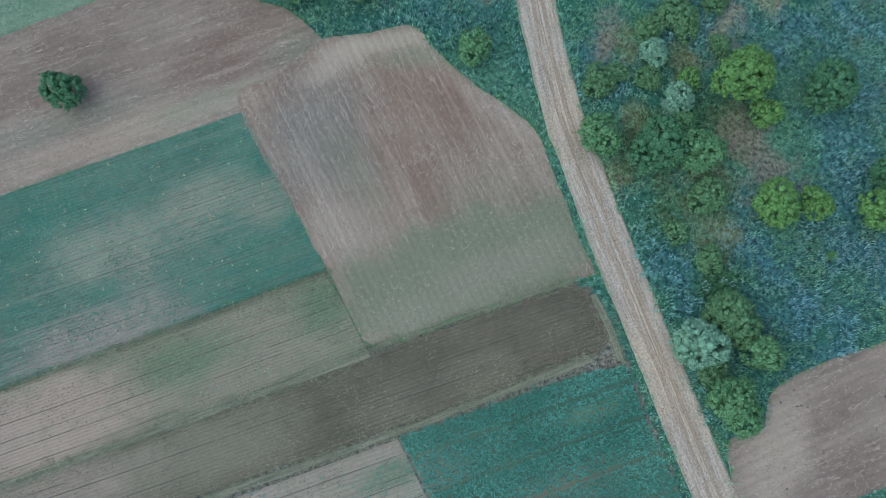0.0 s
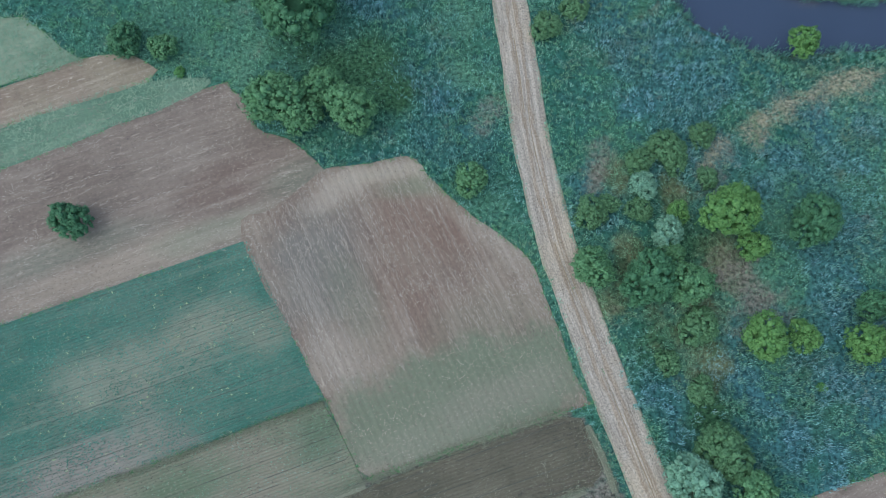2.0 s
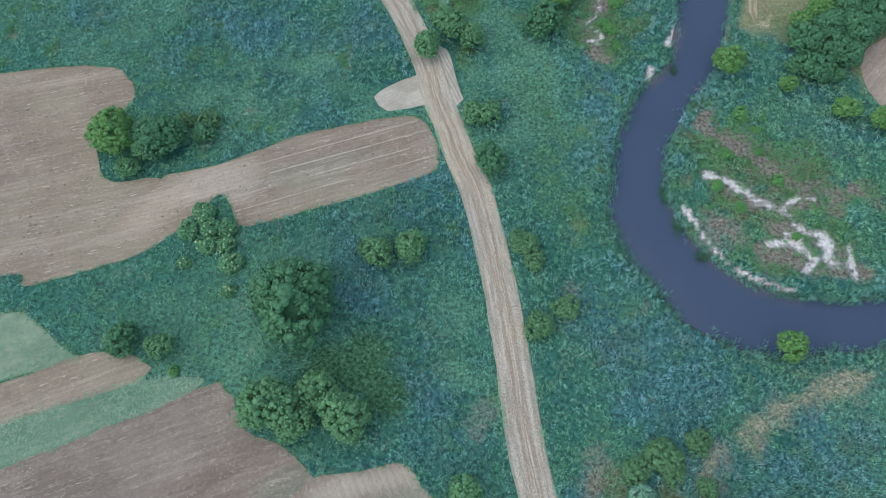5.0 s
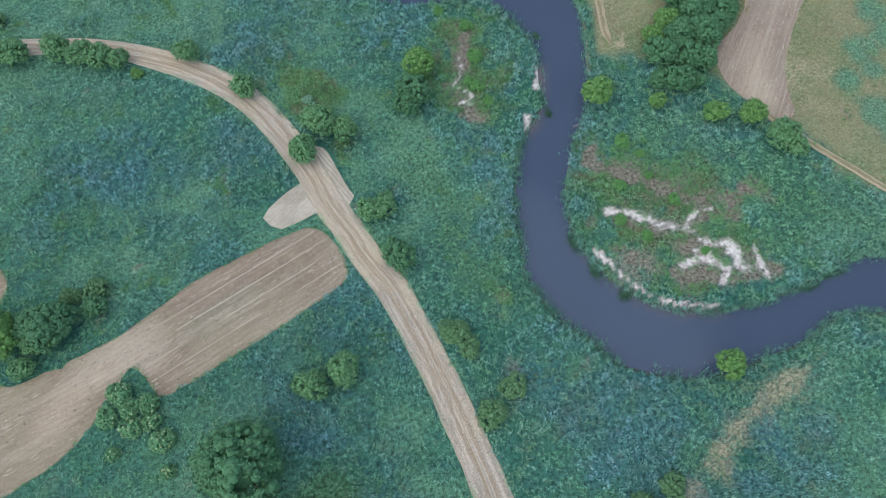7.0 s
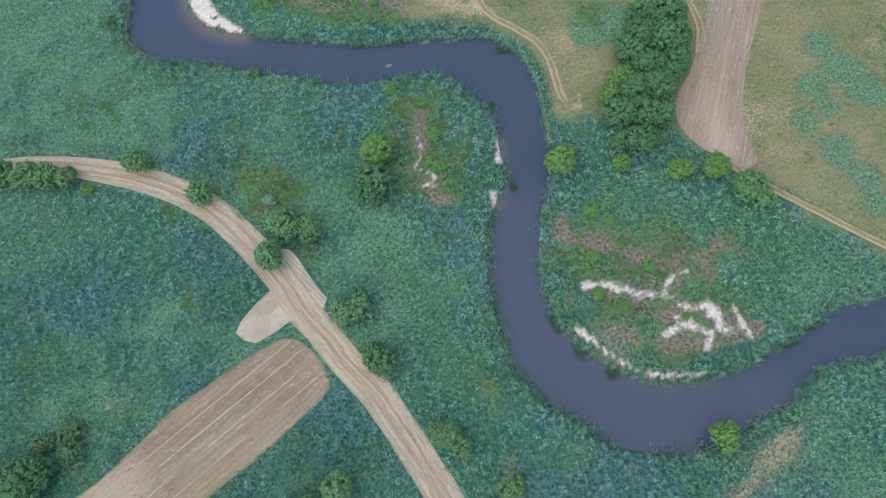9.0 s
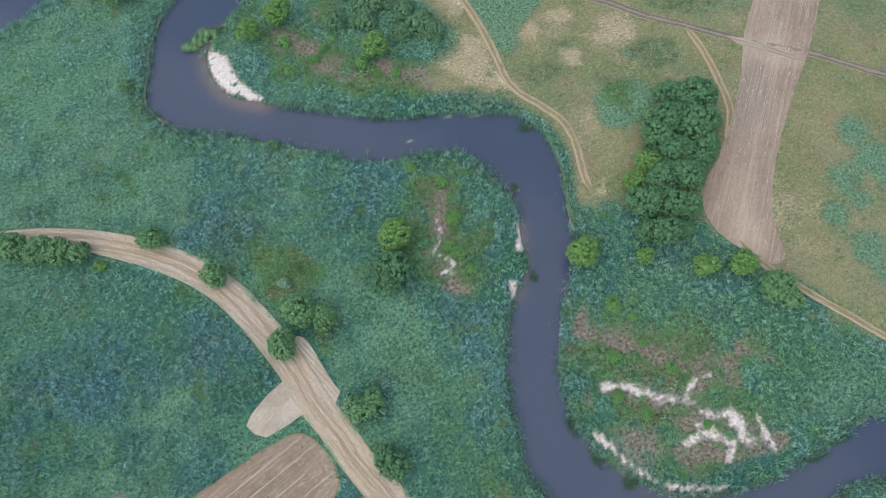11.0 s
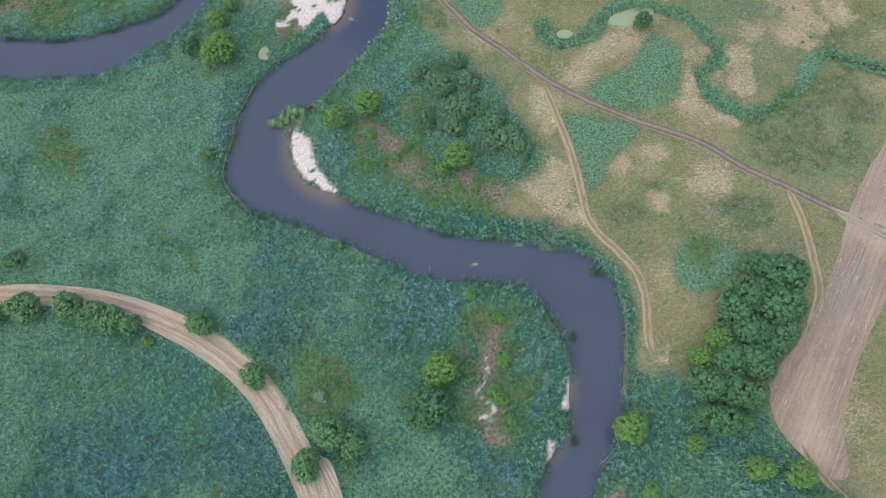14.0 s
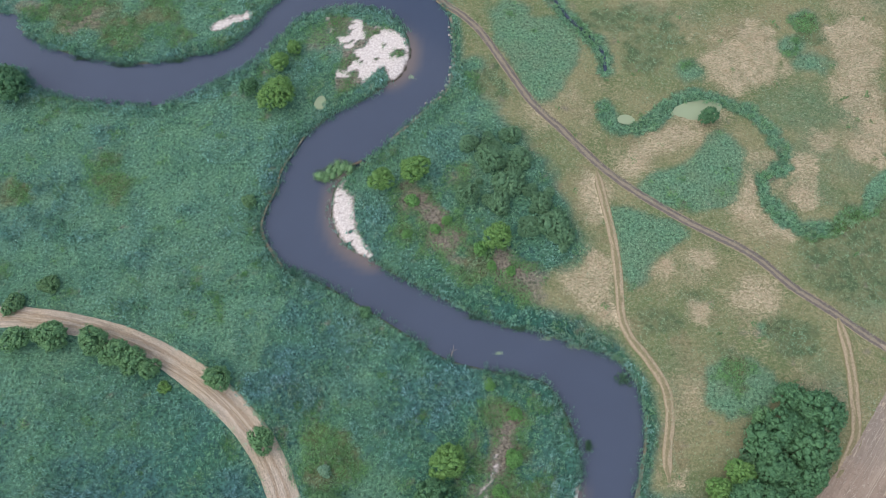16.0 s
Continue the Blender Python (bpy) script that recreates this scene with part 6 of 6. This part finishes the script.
def leafy_crown(parent, radius, mid, tall, wide, size, density, material, rnd):
    """A billowing crown: many rounded clumps over an uneven dome, each clothed with small leaves, in one mesh."""
    n = int(48 + 30 * radius)
    k = np.arange(n) + 0.5
    spin, rise = k * 2.39996 + rnd.normal(0, 0.3, n), np.clip(1 - 1.22 * k / n + rnd.normal(0, 0.07, n), -0.3, 1)
    flat = np.sqrt(np.clip(1 - rise * rise, 0.02, 1))
    d = np.stack([flat * np.cos(spin), flat * np.sin(spin), rise], 1)
    phi = np.arctan2(d[:, 1], d[:, 0])
    stretch = 1 + 0.10 * np.cos(2 * phi + rnd.uniform(0, 6)) + 0.08 * np.cos(3 * phi + rnd.uniform(0, 6))
    form = np.array([wide, 1, tall])
    clump = radius * np.exp(rnd.normal(-1.80, 0.30, n)) * (1.12 - 0.025 * radius)
    reach = radius * rnd.uniform(0.88, 1.05, n) * stretch - clump * 0.85
    centre = d * reach[:, None] * form + np.array([0, 0, mid])
    squash = rnd.uniform(0.75, 1.0, n)
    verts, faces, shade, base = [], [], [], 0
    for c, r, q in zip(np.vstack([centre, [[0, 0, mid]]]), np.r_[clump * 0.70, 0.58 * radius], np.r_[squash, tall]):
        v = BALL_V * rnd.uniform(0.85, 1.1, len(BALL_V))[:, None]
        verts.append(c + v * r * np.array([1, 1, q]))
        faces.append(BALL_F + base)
        # inner balls get a dark tint: painted-in shade behind the leaf clumps
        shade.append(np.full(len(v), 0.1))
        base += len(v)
    tint = np.clip(rnd.normal(0.5, 0.16, n), 0, 1)
    total = int(density * 106 * radius**1.9) + 160
    whose = rnd.choice(n, total, p=clump**2 / (clump**2).sum())
    out = unit(rnd.normal(size=(total, 3)) + 0.75 * d[whose] + np.array([0, 0, 0.45]))
    squash3 = np.column_stack([np.ones(total), np.ones(total), squash[whose]])
    place = centre[whose] + out * (clump[whose] * np.clip(rnd.normal(1.0, 0.17, total), 0.7, 1.5))[:, None] * squash3
    face = unit(out + rnd.normal(0, 0.30, (total, 3)))
    per = 5
    P, N = np.repeat(place, per, 0), np.repeat(face, per, 0)
    m = len(P)
    t = unit(np.cross(N, rnd.normal(size=(m, 3))))
    s = np.cross(N, t)
    spread = np.abs(rnd.normal(0, 0.10 + 0.012 * radius, m))
    pos = P + t * spread[:, None] - N * (spread * 0.4 + rnd.uniform(-0.04, 0.04, m))[:, None]
    tip = unit(t - N * rnd.uniform(-0.15, 0.5, m)[:, None])
    ln, wd = (size * rnd.uniform(0.7, 1.3, m))[:, None], (size * rnd.uniform(0.45, 0.75, m))[:, None]
    leaf = np.stack([pos - tip * ln / 2 - s * wd / 2, pos - tip * ln / 2 + s * wd / 2, pos + tip * ln / 2], 1)
    verts = np.concatenate(verts + [leaf.reshape(-1, 3)])
    faces = np.concatenate(faces + [base + np.arange(3 * m).reshape(-1, 3)])
    verts[:, 2] = np.maximum(verts[:, 2], 0.02)
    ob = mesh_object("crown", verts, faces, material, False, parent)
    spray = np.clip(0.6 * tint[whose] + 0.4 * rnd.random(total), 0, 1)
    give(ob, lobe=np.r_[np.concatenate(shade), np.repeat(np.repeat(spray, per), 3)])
    return place, face


def plant(name, label, category, kind, radius, height, seed, trunked=True, wide=1.0):
    """A tree or bush at the origin: bark frame and a leafy crown."""
    rnd = np.random.default_rng(seed)
    root = new(name)
    tagged(root, label, category)
    mid = height - radius * 0.95 if trunked else radius * 0.30
    tall = 0.90 if trunked else 0.70
    bm = bmesh.new()
    foot = mid * 0.55 if trunked else 0.25
    if trunked:
        tube(bm, (0, 0, -0.15), (0, 0, foot), radius * 0.075, radius * 0.05)
    for n in range(int(8 + 2 * radius)):
        phi, z = n * 2.39996, rnd.uniform(-0.1, 0.8)
        c = Vector((math.cos(phi) * radius * 0.68 * math.sqrt(1 - z * z), math.sin(phi) * radius * 0.68 * math.sqrt(1 - z * z), mid + z * radius * 0.7))
        joint = Vector((0, 0, foot)).lerp(c, 0.45) + Vector((0, 0, 0.05 * radius))
        tube(bm, (0, 0, foot - 0.05 if trunked else -0.1), joint, radius * 0.04, radius * 0.022, 5)
        tube(bm, joint, c, radius * 0.022, radius * 0.008, 5)
    part("trunk" if trunked else "stem", bm, BARK, root)
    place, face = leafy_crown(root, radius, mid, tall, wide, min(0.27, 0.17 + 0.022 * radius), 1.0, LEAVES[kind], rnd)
    if kind == "flower":
        some = rnd.choice(len(place), len(place) // 12, replace=False)
        p, f = np.repeat(place[some], 5, 0), np.repeat(face[some], 5, 0)
        t = unit(np.cross(f, rnd.normal(size=p.shape)))
        s = np.cross(f, t)
        p = p + f * 0.12 + t * rnd.uniform(0, 0.2, len(p))[:, None]
        q = np.stack([p - t * 0.08, p + s * 0.07, p + t * 0.08, p - s * 0.07], 1)
        mesh_object("blossom", q.reshape(-1, 3), np.arange(4 * len(q)).reshape(-1, 4), BLOSSOM, parent=root)
    return root


LOOKS = {
    "dark": ("tree", "dense dark green broadleaf tree with rounded crown", "tree", True),
    "mid": ("tree", "leafy green broadleaf tree with lobed crown", "tree", True),
    "pale": ("willow_tree", "pale grey-green willow with soft round crown", "tree", True),
    "lime": ("tree", "bright lime green young tree", "tree", True),
    "olive": ("bush", "dull olive green wild bush among reeds", "bush", False),
    "scrub": ("bush", "low dull dark green scrub in a thicket", "bush", False),
    "weed": ("weed_clump", "bright green rank weed clump on dry ground", "plant", False),
    "flower": ("elder_bush", "elder bush with cream blossom tips at field edge", "bush", False),
}
CLASSES = (1.2, 1.8, 2.4, 3.1, 4.2, 6.0)
MADE = {}


def stand(kind, spots_):
    name, label, category, trunked = LOOKS[kind]
    for n, (x, y, r) in enumerate(spots_):
        c = min(CLASSES, key=lambda k: abs(k - r))
        bushy = not trunked or r < 1.6
        key = (kind, c, bushy, n % 2)
        turn, k = rng.uniform(0, 360), r / c
        m = pose(x, y, 0, 0, 0, turn) @ Matrix.Diagonal((k * rng.uniform(0.93, 1.07), k * rng.uniform(0.93, 1.07), k * rng.uniform(0.9, 1.1), 1))
        if key not in MADE:
            nm, lb, ct = (name, label, category) if bushy == (not trunked) else ("bush", label.replace("tree", "bush"), "bush")
            MADE[key] = plant(nm, lb, ct, kind, c, c * (1.75 if kind != "lime" else 1.9), 100 + len(MADE), not bushy)
            MADE[key].matrix_basis = m
            MADE[key]["group"] = f"{kind} {ct}s on the floodplain"
        else:
            src = MADE[key]
            keepscale = src.scale.copy()
            src.scale = (1, 1, 1)
            copy_thing(src, m)
            src.scale = keepscale


def grove(outline, spacing, sizes):
    """Extra crowns that close the gaps of a thicket."""
    edge = np.array(outline, float)
    lo, hi = edge.min(0), edge.max(0)
    out = []
    for x in np.arange(lo[0], hi[0], spacing):
        for y in np.arange(lo[1], hi[1], spacing):
            px, py = x + rng.uniform(-0.4, 0.4) * spacing, y + rng.uniform(-0.4, 0.4) * spacing
            if inside(np.array([px]), np.array([py]), edge)[0]:
                out.append((px, py, rng.uniform(*sizes)))
    return out


THICKET = grove([(25, 216), (32, 218), (38, 205), (45, 194), (45, 188), (37, 187), (30, 198), (24, 200), (20, 198)], 5.2, (0.9, 1.9))
GROVE = grove([(66, 128), (70, 141), (80, 157), (88, 158), (91, 152), (87, 142), (78, 134), (72, 126)], 4.6, (1.8, 2.6))
LOW_WOOD = lambda p: 19 < p[0] < 46 and 186 < p[1] < 219  # noqa: E731
SCRUB = [(x, y, r * 0.72) for x, y, r in DARK + MID if LOW_WOOD((x, y))] + THICKET + GROVE[1::3]
DARK, MID = [p for p in DARK if not LOW_WOOD(p)] + [p for p in MID if 64 < p[0] < 90 and p[1] > 125], [p for p in MID if not LOW_WOOD(p)]
DARK_SPOTS = {p[:2] for p in DARK}
MID = [p for p in MID if p[:2] not in DARK_SPOTS]
for kind, some in (("dark", DARK + GROVE[::3] + GROVE[2::6]), ("mid", MID + GROVE[5::6]), ("scrub", SCRUB), ("pale", PALE), ("lime", LIME), ("olive", OLIVE), ("flower", FLOWER), ("weed", WEED)):
    stand(kind, some)


# ---- river details ----
def fallen_tree():
    rnd = np.random.default_rng(5)
    root = new("fallen_tree")
    tagged(root, "leafy yellow-green tree fallen from the bank into the river", "tree")
    bm = bmesh.new()
    tube(bm, (0, 0, 0.3), (-4.2, -1.1, -0.1), 0.22, 0.14)
    tube(bm, (-4.2, -1.1, -0.1), (-8.3, -2.3, -0.35), 0.14, 0.04)
    for k, (dx, dy) in enumerate(((-4.6, 0.6), (-5.5, -2.6), (-6.8, -0.9), (-7.6, -3.0), (-3.6, -2.0))):
        tube(bm, (dx * 0.72, dy * 0.5 - 0.9, 0), (dx, dy, 0.25), 0.07, 0.02, 5)
    part("trunk", bm, BARK, root)
    t = np.linspace(0.25, 1, 22)
    centres = np.stack([-8.4 * t, -2.3 * t + rnd.normal(0, 0.65, 22) * (1.2 - 0.7 * t), 0.05 + rnd.uniform(-0.1, 0.35, 22)], 1)
    crown_mesh("crown", centres, rnd.uniform(0.5, 1.0, 22), 0.22, 1.2, LEAVES["olive"], root, rnd)
    root.matrix_basis = pose(-1.2, 208.8, -0.35) @ Matrix.Diagonal((1.15, 1.75, 1.15, 1))


def driftwood(x, y, turn, label):
    root = new("driftwood")
    tagged(root, label, "driftwood")
    bm = bmesh.new()
    tube(bm, (0, 0, 0), (2.3, 0.2, 0.25), 0.09, 0.05)
    for a, b in (((1.0, 0.1, 0.1), (1.9, 1.0, 0.35)), ((1.5, 0.1, 0.15), (2.6, -0.8, 0.3)), ((2.3, 0.2, 0.25), (3.1, 0.5, 0.4))):
        tube(bm, a, b, 0.05, 0.02, 5)
    part("branch", bm, DEAD_WOOD, root)
    root.matrix_basis = pose(x, y, -0.5, 0, 0, turn) @ Matrix.Diagonal((0.75, 0.75, 0.75, 1))


DEAD_WOOD = track_material("bleached_wood", (0.20, 0.175, 0.15), (0.42, 0.38, 0.34))
fallen_tree()
driftwood(47.3, 124.4, 200, "bleached dead branches sticking out of the bank")
driftwood(19.5, 164.2, 70, "grey-brown dead wood at the water's edge")
driftwood(-20.5, 200.5, 20, "grey dead branches below the outer bank")

# floating weed and stones
FLOAT = foliage_material("floating_weed_leaves", (0.10, 0.17, 0.11), (0.28, 0.38, 0.26))
mats = []
for cx, cy, rx, ry in ((44.5, 167.0, 2.2, 0.6), (38.7, 168.6, 1.4, 0.5), (28.9, 165.2, 0.7, 0.3), (31.5, 171.0, 1.5, 0.5), (8.8, 233, 0.6, 0.6)):
    n = int(70 * rx * ry) + 20
    mats.append(np.column_stack([rng.normal(cx, rx * 0.5, n), rng.normal(cy, ry * 0.5, n), np.full(n, -0.56)]))
blades("floating_weed", "pale green floating water weed mats", np.vstack(mats), 3, 0.22, 0.18, 0.06, FLOAT, 0.1)
DARK_WEED = foliage_material("drowned_reed_leaves", (0.028, 0.080, 0.050), (0.11, 0.22, 0.13))
mats = []
for cx, cy, rx, ry in ((37.5, 100, 0.8, 2.2), (39.3, 93.5, 0.9, 1.8), (43, 87.8, 1.3, 1.0), (74.5, 81.6, 2.2, 0.7), (80, 82.8, 2.4, 0.6), (53, 160.5, 1.4, 1.2), (33, 170.4, 2.4, 0.5), (25, 172.6, 2.2, 0.6), (-60, 234.8, 3.0, 0.6), (-48, 236.4, 2.6, 0.7), (-70, 236.6, 2.6, 0.7), (45.6, 147.5, 0.6, 1.0), (41.8, 128, 0.7, 1.0)):
    n = int(50 * rx * ry) + 25
    mats.append(np.column_stack([rng.normal(cx, rx * 0.5, n), rng.normal(cy, ry * 0.5, n), np.full(n, -0.54)]))
blades("drowned_reeds", "dark green reeds standing in the water by the bank", np.vstack(mats), 6, 0.26, 0.13, 0.5, DARK_WEED, 0.2)
STONE = track_material("bank_stone", (0.26, 0.24, 0.23), (0.48, 0.45, 0.43))
stone_line = spline([(17.8, 250), (18.8, 243), (18.6, 235), (17, 229.5), (13, 225)], 0.5)
bm = bmesh.new()
bmesh.ops.create_icosphere(bm, subdivisions=1, radius=1)
for v in bm.verts:
    v.co *= random.uniform(0.75, 1.1)
first = part("boulder", bm, STONE, None)
tagged(first, "grey angular boulder on the river bank", "boulder", "boulders along the bank")
first.matrix_basis = pose(17.6, 246, -0.3) @ Matrix.Diagonal((0.5, 0.4, 0.3, 1))
keepscale = first.scale.copy()
first.scale = (1, 1, 1)
for x, y in stone_line[::2]:
    s = random.uniform(0.22, 0.55)
    copy_thing(first, pose(x + random.uniform(-0.7, 0.5), y + random.uniform(-0.3, 0.3), random.uniform(-0.45, -0.2), 0, 0, random.uniform(0, 360)) @ Matrix.Diagonal((s, s * random.uniform(0.7, 1), s * 0.7, 1)))
first.scale = keepscale
